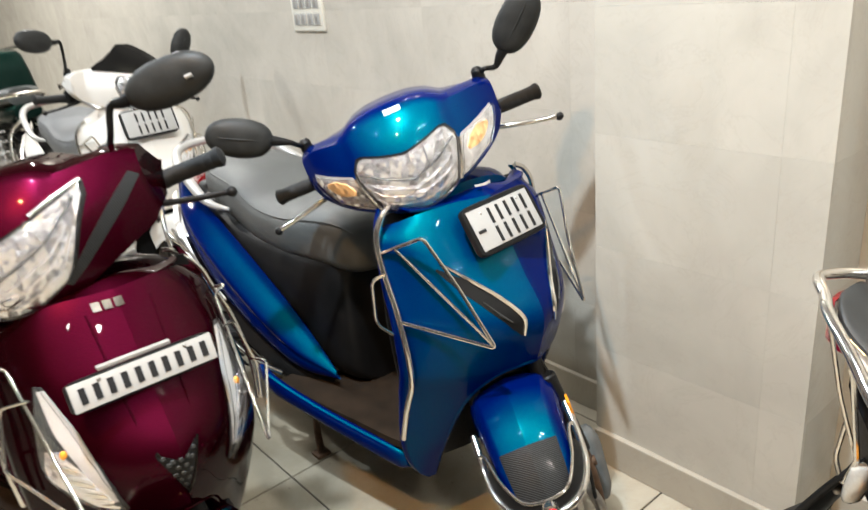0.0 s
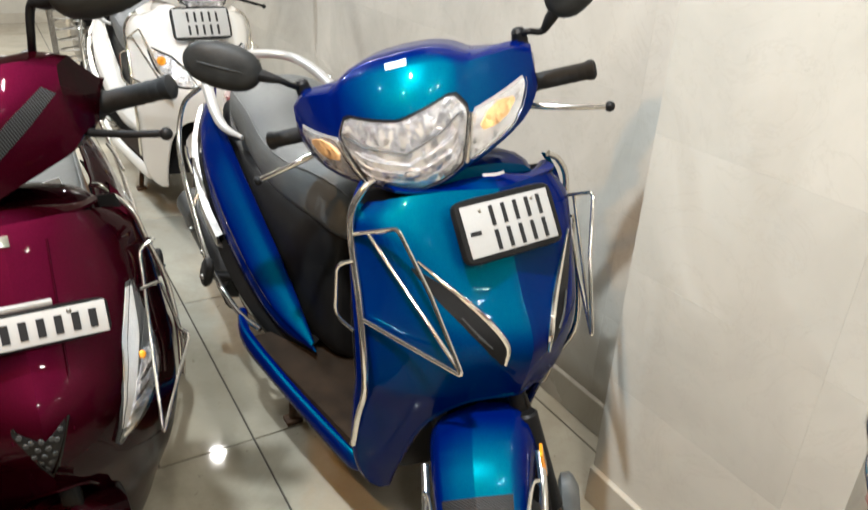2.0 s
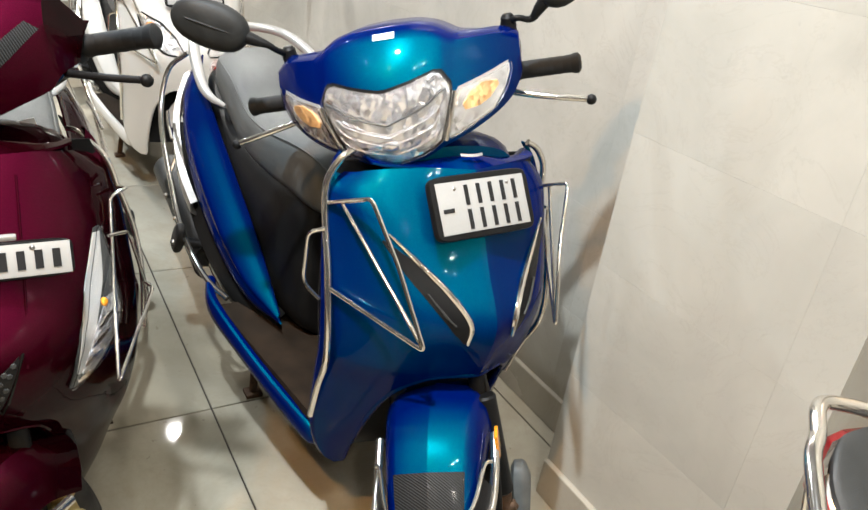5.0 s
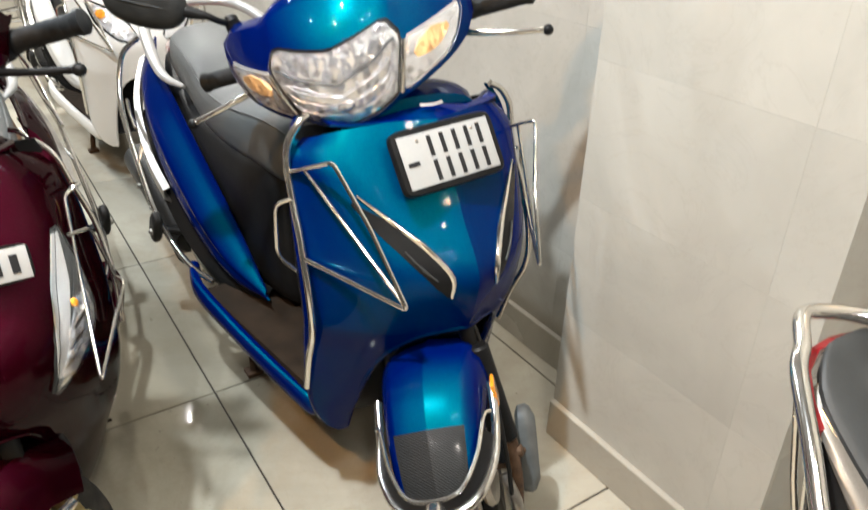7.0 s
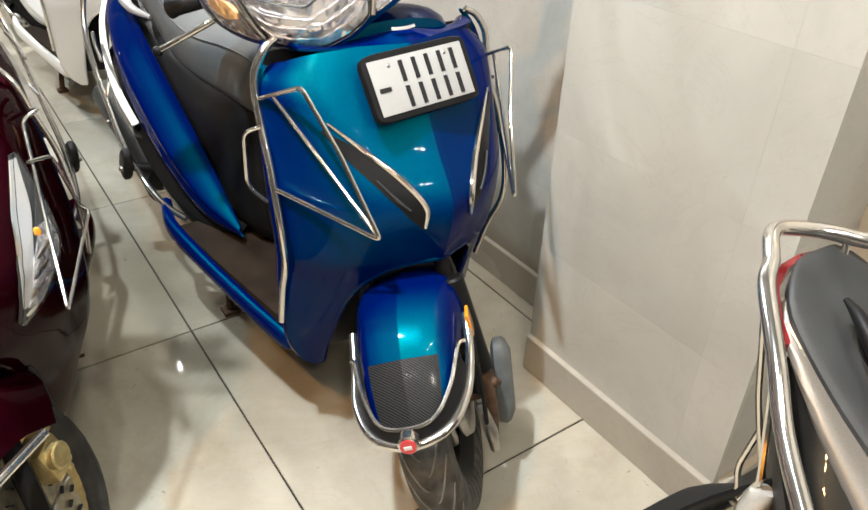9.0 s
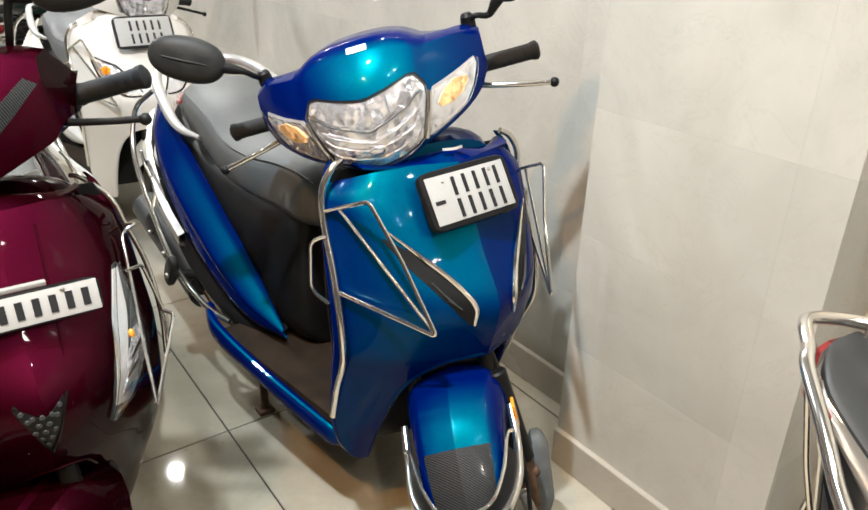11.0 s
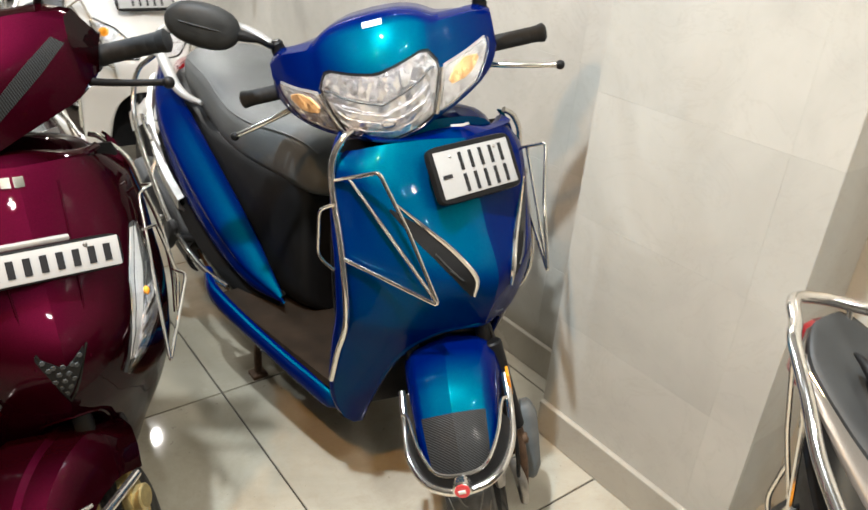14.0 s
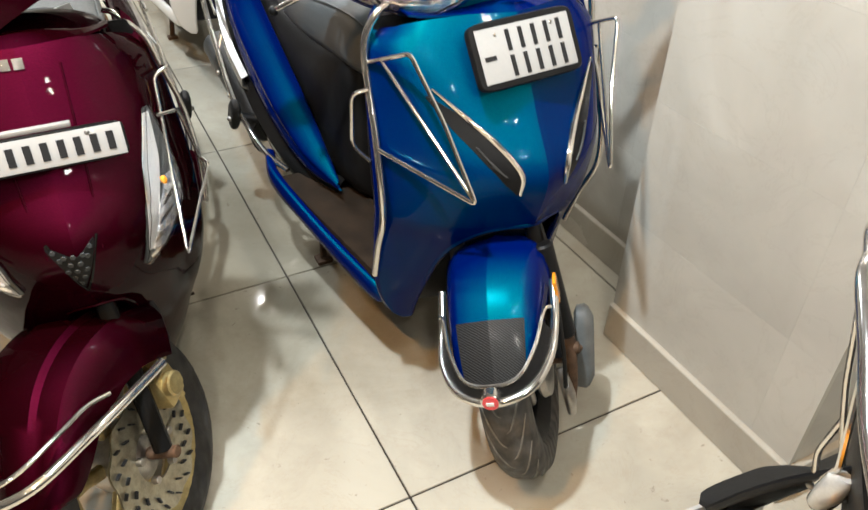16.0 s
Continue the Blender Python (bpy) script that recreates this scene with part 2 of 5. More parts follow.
RUBBER = surf("rubber", (0.011, 0.011, 0.011), 0.62, 0, 0, 0.4, 30, 500, 0.3)
VINYL = surf("seat_vinyl", (0.082, 0.087, 0.086), 0.42, 0, 0, 0.22, 10, 900, 0.5)
GREYVINYL = surf("grey_seat_vinyl", (0.12, 0.125, 0.13), 0.5, 0, 0, 0.22, 10, 900, 0.5)
MAT = surf("brown_floor_mat", (0.020, 0.013, 0.008), 0.75, 0, 0, 0.5, 18, 500, 0.5, spec=0.12)
TAN = surf("tan_panel", (0.20, 0.105, 0.05), 0.5, 0, 0, 0.25, 18, 500, 0.3)
TYRE = tyre_rubber("tyre_rubber")
BLACKTYRE = tyre_rubber("black_tyre_rubber", 0.35)
BOWL = crystal("lamp_reflector", (0.80, 0.80, 0.82), 110.0, 0.75, 0.18, 0.82, (1.0, 0.4, 0.4))
FACET = crystal("bright_reflector", (0.90, 0.90, 0.92), 130.0, 0.50, 0.14, 0.8)
LENS = clear("clear_lens")
AMBER = surf("amber_lens", (0.80, 0.30, 0.02), 0.22, 0, 1.0, 0.25, 60, 200)
PEARL = surf("pale_lens", (0.55, 0.54, 0.50), 0.15, 0.3, 1.0, 0.15, 60, 200)
PEACH = crystal("frosted_amber", (0.85, 0.50, 0.22), 130.0, 0.6, 0.25, 0.3)
RED = surf("red_lens", (0.22, 0.006, 0.010), 0.15, 0, 1.0, 0.2, 60, 200)
PLATE = surf("plate_white", (0.39, 0.39, 0.38), 0.35, 0, 0.3, 0.05, 25, 200)
INK = surf("plate_ink", (0.012, 0.012, 0.013), 0.45)
CREAM = surf("cream_plastic", (0.72, 0.70, 0.62), 0.4, 0, 0, 0.05)
GREEN = paint("dark_green_paint", (0.004, 0.014, 0.011), (0.003, 0.006, 0.005), 0.36)
BADGE = surf("badge_red", (0.55, 0.02, 0.03), 0.3, 0, 1.0, 0.1)
STICKER = surf("white_sticker", (0.82, 0.82, 0.80), 0.5, 0, 0, 0.03)
STONE = marble("wall_marble", (0.485, 0.468, 0.415), (0.38, 0.34, 0.29), 0.16, 0.5, 0.18)
SKIRT = marble("skirting_marble", (0.41, 0.38, 0.32), (0.30, 0.26, 0.2), 0.22)
# darker round (0.56, 1.75): grime and the scooters' shade put into the colour
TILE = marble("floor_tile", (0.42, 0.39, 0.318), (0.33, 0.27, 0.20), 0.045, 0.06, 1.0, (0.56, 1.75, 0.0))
GROUT = surf("grout", (0.035, 0.028, 0.022), 0.85)
# wall marble, the back wall's light put into its colour; stained at the foot
STONE_LIT = marble("lit_wall_marble", (0.54, 0.51, 0.45), (0.36, 0.31, 0.25), 0.18, 0.5, 0.2, (1.49, 1.12, 0.05), 0.4)
WALLJOINT = surf("wall_joint", (0.46, 0.43, 0.38), 0.8)
DUST = surf("dusty_rubber", (0.16, 0.15, 0.13), 0.85, 0, 0, 0.4, 40, 300, 0.2)
DIM = surf("dark_closing_wall", (0.07, 0.068, 0.063), 0.8, 0, 0, 0.08)
CEIL = surf("ceiling_paint", (0.28, 0.275, 0.265), 0.8, 0, 0, 0.04)


# ---- shapes ----
def part(name, bm, material, parent, label=""):
    me = bpy.data.meshes.new(name)
    bmesh.ops.recalc_face_normals(bm, faces=bm.faces)
    bm.to_mesh(me)
    bm.free()
    me.materials.append(material)
    me.shade_smooth()
    me.set_sharp_from_angle(angle=radians(38))
    ob = new(name, me)
    ob.parent = parent
    if label:
        ob["label"] = label
    return ob


def thing(name, x, y, z, label, category, group="", turn=0.0, lean=0.0):
    ob = new(name)
    ob.matrix_basis = pose(x, y, z, 0, lean, turn)
    return tagged(ob, label, category, group)


def spline(pts, n):
    """n points along a smooth curve through pts."""
    p = np.array(pts, float)
    if len(p) < 3:
        return p[0] + np.linspace(0, 1, n)[:, None] * (p[-1] - p[0])
    q = np.vstack([2 * p[0] - p[1], p, 2 * p[-1] - p[-2]])
    out = []
    for s in np.linspace(0, len(p) - 1, n):
        i = min(int(s), len(p) - 2)
        t = s - i
        a, b, c, d = q[i:i + 4]
        out.append(0.5 * (2 * b + (c - a) * t + (2 * a - 5 * b + 4 * c - d) * t * t + (3 * b - a - 3 * c + d) * t ** 3))
    return np.array(out)


def grid_faces(bm, rows, closed=False):
    vs = [[bm.verts.new(p) for p in r] for r in rows]
    n = len(vs[0])
    for a, b in zip(vs, vs[1:]):
        for j in range(n if closed else n - 1):
            k = (j + 1) % n
            bm.faces.new((a[j], a[k], b[k], b[j]))
    return vs


def sheet(P, thick=0.004, bm=None):
    """A panel of that thickness behind a grid of points."""
    P = np.asarray(P, float)
    du, dv = np.gradient(P, axis=0), np.gradient(P, axis=1)
    n = np.cross(du, dv)
    n /= np.linalg.norm(n, axis=2, keepdims=True) + 1e-9
    bm = bm or bmesh.new()
    f, b = grid_faces(bm, P), grid_faces(bm, P + n * thick)
    edge = lambda g: g[0] + [r[-1] for r in g[1:]] + g[-1][-2::-1] + [r[0] for r in g[-2:0:-1]]
    ef, eb = edge(f), edge(b)
    for i in range(len(ef)):
        j = (i + 1) % len(ef)
        bm.faces.new((ef[i], ef[j], eb[j], eb[i]))
    bmesh.ops.remove_doubles(bm, verts=bm.verts, dist=1e-6)
    return bm


def tube(pts, r, n=10, bend=True, per=6, bm=None):
    """A round rod along pts; r may change from point to point."""
    p = spline(pts, (len(pts) - 1) * per + 1) if bend else np.array(pts, float)
    rr = np.interp(np.linspace(0, 1, len(p)), np.linspace(0, 1, len(r)), r) if hasattr(r, "__len__") else np.full(len(p), r)
    t = np.gradient(p, axis=0)
    t /= np.linalg.norm(t, axis=1, keepdims=True) + 1e-9
    u = np.cross(t[0], (0.3, 0.2, 0.93))
    u /= np.linalg.norm(u)
    rows = []
    for c, d, k in zip(p, t, rr):
        u = u - d * (u @ d)
        u /= np.linalg.norm(u)
        w = np.cross(d, u)
        rows.append([c + k * (math.cos(a) * u + math.sin(a) * w) for a in np.linspace(0, 2 * math.pi, n, endpoint=False)])
    bm = bm or bmesh.new()
    vs = grid_faces(bm, rows, True)
    bm.faces.new(vs[0][::-1])
    bm.faces.new(vs[-1])
    return bm


def rod(pts, r, corner=0.018, n=8, bm=None):
    """A bent rod with short round corners."""
    p = [np.array(q, float) for q in pts]
    out = [p[0]]
    for a, b, c in zip(p, p[1:], p[2:]):
        la, lc = np.linalg.norm(a - b), np.linalg.norm(c - b)
        k = min(corner, 0.45 * la, 0.45 * lc)
        s, e = b + (a - b) / la * k, b + (c - b) / lc * k
        out += [(1 - t) ** 2 * s + 2 * t * (1 - t) * b + t * t * e for t in (0, 0.25, 0.5, 0.75, 1)]
    out.append(p[-1])
    return tube(out, r, n, bend=False, bm=bm)


def loft(rings, bm=None, fine=1):
    """A closed skin over rings, with capped ends."""
    R = np.asarray(rings, float)
    if fine > 1:
        m = (len(R) - 1) * fine + 1
        R = np.stack([spline(R[:, j], m) for j in range(R.shape[1])], 1)
    bm = bm or bmesh.new()
    vs = grid_faces(bm, R, True)
    bm.faces.new(vs[0][::-1])
    bm.faces.new(vs[-1])
    return bm


def oval(c, ax, bx, e=2.0, n=24):
    """A ring round c with half axes ax and bx; e: 2 is an ellipse, more is squarer."""
    c, ax, bx = (np.array(v, float) for v in (c, ax, bx))
    a = np.linspace(0, 2 * math.pi, n, endpoint=False)
    k = lambda v: np.sign(v) * np.abs(v) ** (2 / e)
    return c + k(np.cos(a))[:, None] * ax + k(np.sin(a))[:, None] * bx


def lathe(profile, segs=32, axis="x", bm=None):
    """Turned round an axis through the origin; profile: rows of radius, place along the axis."""
    rows = []
    for a in np.linspace(0, 2 * math.pi, segs, endpoint=False):
        c, s = math.cos(a), math.sin(a)
        rows.append([{"x": (h, r * c, r * s), "y": (r * c, h, r * s), "z": (r * c, r * s, h)}[axis] for r, h in profile])
    rows.append(rows[0])
    bm = bm or bmesh.new()
    grid_faces(bm, rows)
    bmesh.ops.remove_doubles(bm, verts=bm.verts, dist=1e-5)
    return bm


def box(lo, hi, bevel=0.004, bm=None, m=None):
    b = bmesh.new()
    bmesh.ops.create_cube(b, size=1)
    for v in b.verts:
        v.co = Vector([(p + q) / 2 + c * (q - p) for p, q, c in zip(lo, hi, v.co)])
    if bevel:
        bmesh.ops.bevel(b, geom=b.edges[:], offset=bevel, segments=2, affect="EDGES", profile=0.6)
    if m is not None:
        b.transform(m)
    return join(bm, b)


def join(bm, b):
    if bm is None:
        return b
    me = bpy.data.meshes.new("joined")
    b.to_mesh(me)
    b.free()
    bm.from_mesh(me)
    bpy.data.meshes.remove(me)
    return bm


def ball(c, r, bm=None, squash=(1, 1, 1)):
    b = bmesh.new()
    bmesh.ops.create_uvsphere(b, u_segments=16, v_segments=10, radius=r)
    for v in b.verts:
        v.co = Vector([p + q * k for p, q, k in zip(c, v.co, squash)])
    return join(bm, b)


def between(a, b):
    """The turn that lays +z along the way from a to b, at a."""
    d = Vector(b) - Vector(a)
    return Matrix.Translation(a) @ d.to_track_quat("Z", "Y").to_matrix().to_4x4()


def disc(a, b, r, bevel=0.002, segs=20, bm=None):
    """A solid round bar from a to b."""
    h = (Vector(b) - Vector(a)).length
    c = lathe([(0, 0), (r - bevel, 0), (r, bevel), (r, h - bevel), (r - bevel, h), (0, h)], segs, "z")
    c.transform(between(a, b))
    return join(bm, c)


def flip(pts):
    return [(-x, y, z) for x, y, z in pts]


# ---- scooters: x to the scooter's left, -y ahead, origin on the floor under the front axle ----
RAKE, STEER_DEG = 27.0, -39.6
HEADSTOCK = Vector((0, 0.378, 0.941))
STEER_AXIS = Vector((0, math.sin(radians(RAKE)), math.cos(radians(RAKE))))


def steering(degrees):
    return Matrix.Translation(HEADSTOCK) @ Matrix.Rotation(radians(degrees), 4, STEER_AXIS) @ Matrix.Translation(-HEADSTOCK)


AZ = (0.19, 0.21, 0.25, 0.30, 0.45, 0.53, 0.62, 0.72, 0.82, 0.87, 0.915)
A_MID = (0.165, 0.153, 0.13, 0.10, 0.03, -0.008, -0.028, 0.028, 0.085, 0.115, 0.15)
A_EDGE = (0.205, 0.205, 0.205, 0.203, 0.175, 0.155, 0.160, 0.190, 0.208, 0.215, 0.20)
A_WIDE = (0.168, 0.190, 0.210, 0.222, 0.232, 0.236, 0.238, 0.232, 0.220, 0.192, 0.12)


SHAPE = {"slope": 0.30, "soft": 0.008, "top": 0.866, "arch": 1.0, "swell": 0.012, "slim": 0.0, "round": 0.55, "fade": 0.60}
A_FACET = (0.10, 0.10, 0.10, 0.09, 0.065, 0.052, 0.060, 0.138, 0.178, 0.172, 0.110)


def ease(v, xs, ys):
    """A smooth curve through a table, with no kinks at its rows."""
    v = min(max(v, xs[0]), xs[-1])
    i = max(0, min(len(xs) - 2, int(np.searchsorted(xs, v)) - 1))
    d = [(ys[k + 1] - ys[k]) / (xs[k + 1] - xs[k]) for k in range(len(xs) - 1)]
    def lean(k):
        if k in (0, len(xs) - 1):
            return d[0] if k == 0 else d[-1]
        return 0.0 if d[k - 1] * d[k] <= 0 else 2 * d[k - 1] * d[k] / (d[k - 1] + d[k])
    h = xs[i + 1] - xs[i]
    t = (v - xs[i]) / h
    return ys[i] * (1 + 2 * t) * (1 - t) ** 2 + lean(i) * h * t * (1 - t) ** 2 + ys[i + 1] * t * t * (3 - 2 * t) + lean(i + 1) * h * t * t * (t - 1)


def slim(z):
    """By how much the leg shield draws in towards its foot."""
    return SHAPE["slim"] * ease(z, (0.19, 0.22, 0.26, 0.30, 0.35, 0.40, 0.45, 0.50, 0.60, 0.70, 0.76, 0.82, 0.88, 0.92), (0.075, 0.084, 0.080, 0.074, 0.060, 0.045, 0.037, 0.034, 0.033, 0.034, 0.035, 0.042, 0.030, 0.02))


def apron_wide(z):
    return ease(z, AZ, A_WIDE) - slim(z)


def apron_y(x, z):
    """How far back the leg shield's front lies: two panels that meet in a ridge, a crease on each side, and rounded flanks."""
    mid, edge, facet = (ease(z, AZ, v) for v in (A_MID, A_EDGE, A_FACET))
    wide = apron_wide(z)
    facet = min(facet, wide - 0.02)
    a = min(abs(x), wide)
    slope = SHAPE["slope"]
    soft = SHAPE["soft"] + 0.03 * min(1.0, max(0.0, (SHAPE["fade"] - z) / 0.08))
    bend = lambda v: soft * math.log1p(math.exp(min(v / soft, 40)))
    ridge = math.sqrt(a * a + 1e-5) - 0.003
    curve = lambda v: (1 - SHAPE["round"]) * (bend(v - facet) - bend(-facet)) / (bend(wide - facet) - bend(-facet)) + SHAPE["round"] * (max(0.0, v - facet * 0.7) / (wide - facet * 0.7)) ** 2.6
    u = min(1.0, max(0.0, (a - facet) / (wide - facet)))
    swell = SHAPE["swell"] * ease(z, (0.2, 0.4, 0.62, 0.78, 0.9), (0.2, 0.45, 1.0, 0.65, 0.3)) * math.sin(math.pi * u) ** 1.3
    return mid + slope * ridge + (edge - mid - slope * wide) * curve(a) - swell


def on_apron(x, z, lift=0.0):
    e = 0.004
    n = Vector(((apron_y(x + e, z) - apron_y(x - e, z)) / (2 * e), -1, (apron_y(x, z + e) - apron_y(x, z - e)) / (2 * e))).normalized()
    return Vector((x, apron_y(x, z), z)) + n * lift


def head_y(x, z):
    """The front of the handlebar cover: a bowed face, with a dome between the two wings standing out a little."""
    wing = 1 / (1 + math.exp(-(abs(x) - 0.108) / 0.004)) * min(1.0, max(0.0, (z - 0.985) / 0.04))
    return 0.118 + 3.2 * x * x + (5.0 if z > 0.965 else 2.8) * (z - 0.965) ** 2 + 0.006 * wing


def on_head(x, z, lift=0.0):
    e = 0.002
    n = Vector(((head_y(x + e, z) - head_y(x - e, z)) / (2 * e), -1, (head_y(x, z + e) - head_y(x, z - e)) / (2 * e))).normalized()
    return Vector((x, head_y(x, z), z)) + n * lift


def columns(put_on, rows, lift, thick, across=18, up=10):
    """A patch that follows a skin; rows: place across, lowest and highest point."""
    xs = np.linspace(rows[0][0], rows[-1][0], across)
    lo = np.interp(xs, [r[0] for r in rows], [r[1] for r in rows])
    hi = np.interp(xs, [r[0] for r in rows], [r[2] for r in rows])
    P = [[put_on(x, a + (b - a) * k, lift) for k in np.linspace(0, 1, up)] for x, a, b in zip(xs, lo, hi)]
    return sheet(P, -thick)


def blade(put_on, line, widths, lift, thick):
    """A tapered patch along a line of (across, height) points on a skin."""
    c = spline([(x, z, 0) for x, z in line], 18)
    w = np.interp(np.linspace(0, 1, 18), np.linspace(0, 1, len(widths)), widths)
    t = np.gradient(c, axis=0)
    t /= np.linalg.norm(t, axis=1, keepdims=True)
    P = [[put_on(p[0] - d[1] * k * s, p[1] + d[0] * k * s, lift) for s in np.linspace(-1, 1, 7)] for p, d, k in zip(c, t, w)]
    return sheet(P, -thick)


def build_apron(top, paint_mat, lining):
    """The leg shield with the arch for the wheel, and its inside."""
    zs = list(np.linspace(0.19, 0.47, 14)) + [0.483, 0.494, 0.502, 0.508, 0.5125, 0.515] + list(np.linspace(0.53, 0.915, 25))
    zs = [z for z in zs if z < SHAPE["top"] - 0.004] + [SHAPE["top"]]
    arch = lambda z: 0.0 if z > 0.5145 else SHAPE["arch"] * float(np.interp(z, (0.19, 0.26, 0.34, 0.40, 0.45, 0.48, 0.50, 0.509, 0.514), (0.150, 0.151, 0.146, 0.138, 0.124, 0.106, 0.085, 0.055, 0.0)))
    bm = bmesh.new()
    for side in (1, -1):
        P = []
        for z in zs:
            wide = apron_wide(z)
            cut = min(arch(z), wide - 0.02)
            high = max(0.0, (z - SHAPE["top"] + 0.06) / 0.06)
            P.append([(side * x, apron_y(x, z) + 0.010 * high * (x / wide) ** 5, z - 0.034 * high * (x / wide) ** 5) for x in cut + (wide - cut) * np.linspace(0, 1, 30)])
        # the rim turns back
        for r, z in zip(P, zs):
            x, y, _ = r[-1]
            r += [(x + side * 0.004, y + 0.010, z), (x + side * 0.001, y + 0.022, z)]
        sheet(P, 0.004 * side, bm)
    bmesh.ops.remove_doubles(bm, verts=bm.verts, dist=1e-4)
    shield = part("leg_shield", bm, paint_mat, top)
    # the rolled lip round the wheel's arch
    rim = [(arch(z), apron_y(arch(z), z) + 0.007, z) for z in (0.20, 0.26, 0.34, 0.40, 0.44, 0.47, 0.49, 0.502, 0.510, 0.5145)]
    part("arch_lip", tube(rim[:-1] + [(0, rim[-1][1], rim[-1][2])] + flip(rim[-2::-1]), 0.0075, 8, per=4), paint_mat, shield)
    bm = bmesh.new()
    P = [[(x, max(apron_y(x, z) + 0.02, 0.17 + 0.10 * (z - 0.25)), z) for x in np.linspace(-0.98, 0.98, 21) * apron_wide(z)] for z in np.linspace(0.25, SHAPE["top"] - 0.015, 16)]
    part("inner_panel", sheet(P, -0.006), lining, top)
    # cowl over the steering head, behind the upper edge
    drop = 0.915 - SHAPE["top"] if SHAPE["top"] < 0.885 else 0.0
    if paint_mat == BLUE:
        drop = 0.030
    rings = [oval((0, y, z - drop), (w, 0, 0), (0, 0.3 * h, h), 2.6, 20) for y, z, w, h in ((0.17, 0.88, 0.12, 0.035), (0.22, 0.885, 0.135, 0.04), (0.29, 0.86, 0.12, 0.05), (0.33, 0.82, 0.08, 0.05))]
    part("headstock_cowl", loft(rings, fine=3), paint_mat, top)
    if drop:
        # the upper edge turns back in a waved shelf
        z, wide = SHAPE["top"], 0.86 * apron_wide(SHAPE["top"])
        rows = [[(x, apron_y(x, z) + 0.045 * k, z + (0.006 + 0.010 * math.cos(x * 26)) * math.sin(math.pi * 0.5 * k) - 0.03 * max(0, k - 0.7)) for k in np.linspace(0, 1, 7)] for x in np.linspace(-1, 1, 25) * wide]
        part("upper_shelf", sheet(rows, -0.004), paint_mat, top)


def build_guard(top, small_loop=True):
    """Bent chrome bars along both edges of the leg shield."""
    if small_loop:
        bar = [(0.185, 0.215, 0.874), (0.207, 0.210, 0.862), (0.228, 0.208, 0.832), (0.234, 0.205, 0.795), (0.234, 0.195, 0.75), (0.238, 0.160, 0.675), (0.242, 0.132, 0.585), (0.241, 0.130, 0.51), (0.237, 0.165, 0.43), (0.234, 0.195, 0.34)]
        tri = [(0.230, 0.203, 0.785), (0.202, 0.096, 0.834), (0.168, 0.045, 0.735), (0.138, -0.023, 0.607), (0.240, 0.150, 0.650)]
        second = [(0.220, 0.165, 0.800), (0.140, -0.018, 0.613)]
    else:
        bar = [(0.130, 0.25, 0.876), (0.146, 0.24, 0.871), (0.179, 0.22, 0.837), (0.193, 0.205, 0.791), (0.212, 0.185, 0.722), (0.217, 0.155, 0.642), (0.213, 0.142, 0.565)]
        tri = [(0.193, 0.205, 0.791), (0.200, 0.160, 0.807), (0.175, 0.158, 0.797), (0.150, -0.017, 0.572), (0.223, 0.099, 0.660), (0.216, 0.158, 0.645)]
        second = [(0.164, 0.110, 0.752), (0.199, 0.160, 0.733), (0.220, 0.135, 0.639), (0.213, 0.130, 0.570)]
    loop = [(0.238, 0.186, 0.745), (0.262, 0.200, 0.735), (0.268, 0.195, 0.64), (0.244, 0.172, 0.615)]
    for side in (False, True):
        f = flip if side else list
        g = part("crash_guard", tube(f(bar), 0.0066 if small_loop else 0.0046, 12), CHROME, top, "bent chrome crash guard")
        bm = rod(f(tri), 0.0038 if small_loop else 0.0029, 0.012)
        rod(f(second), 0.0036 if small_loop else 0.0029, 0.012, bm=bm)
        part("guard_triangle", bm, CHROME, g)
        if small_loop:
            part("guard_loop", rod(f(loop), 0.0036), CHROME, g)


def number_plate(top, centre, w, h, tilt, lines, frame_w=0.011, yaw=0.0, roll=0.0):
    """A plate in a black frame; its characters are plain dark bars. lines: rows of (height, bars as (from, to))."""
    m = Matrix.Translation(centre) @ Matrix.Rotation(radians(yaw), 4, "Z") @ Matrix.Rotation(radians(-tilt), 4, "X") @ Matrix.Rotation(radians(-roll), 4, "Y")
    f = frame_w
    ring = lambda y, k: oval((0, y, 0), (w / 2 + f - k, 0, 0), (0, 0, h / 2 + f - k), 9.0, 64)
    bm = loft([ring(y, k) for y, k in ((0.010, 0.002), (0.008, 0.0), (-0.002, 0.0), (-0.0045, 0.0015), (-0.005, 0.004))])
    bm.transform(m)
    p = part("number_plate", bm, BLACK, top, "white number plate in a black frame")
    part("plate_face", box((-w / 2, -0.0055, -h / 2), (w / 2, -0.003, h / 2), 0.001, None, m), PLATE, p)
    for z, tall, bars in lines:
        for a, b in bars:
            part("character_bar", box((a, -0.0068, z - tall / 2), (b, -0.0052, z + tall / 2), 0, None, m), INK, p)
    for x in (-w * 0.3, w * 0.3):
        c = disc((x, -0.0075, h * 0.36), (x, -0.004, h * 0.36), 0.0035)
        c.transform(m)
        part("plate_bolt", c, STEEL, p)
    return p


def bars(start, end, n, share=0.55):
    k = (end - start) / n
    return [(start + i * k + k * (1 - share) / 2, start + i * k + k * (1 + share) / 2) for i in range(n)]


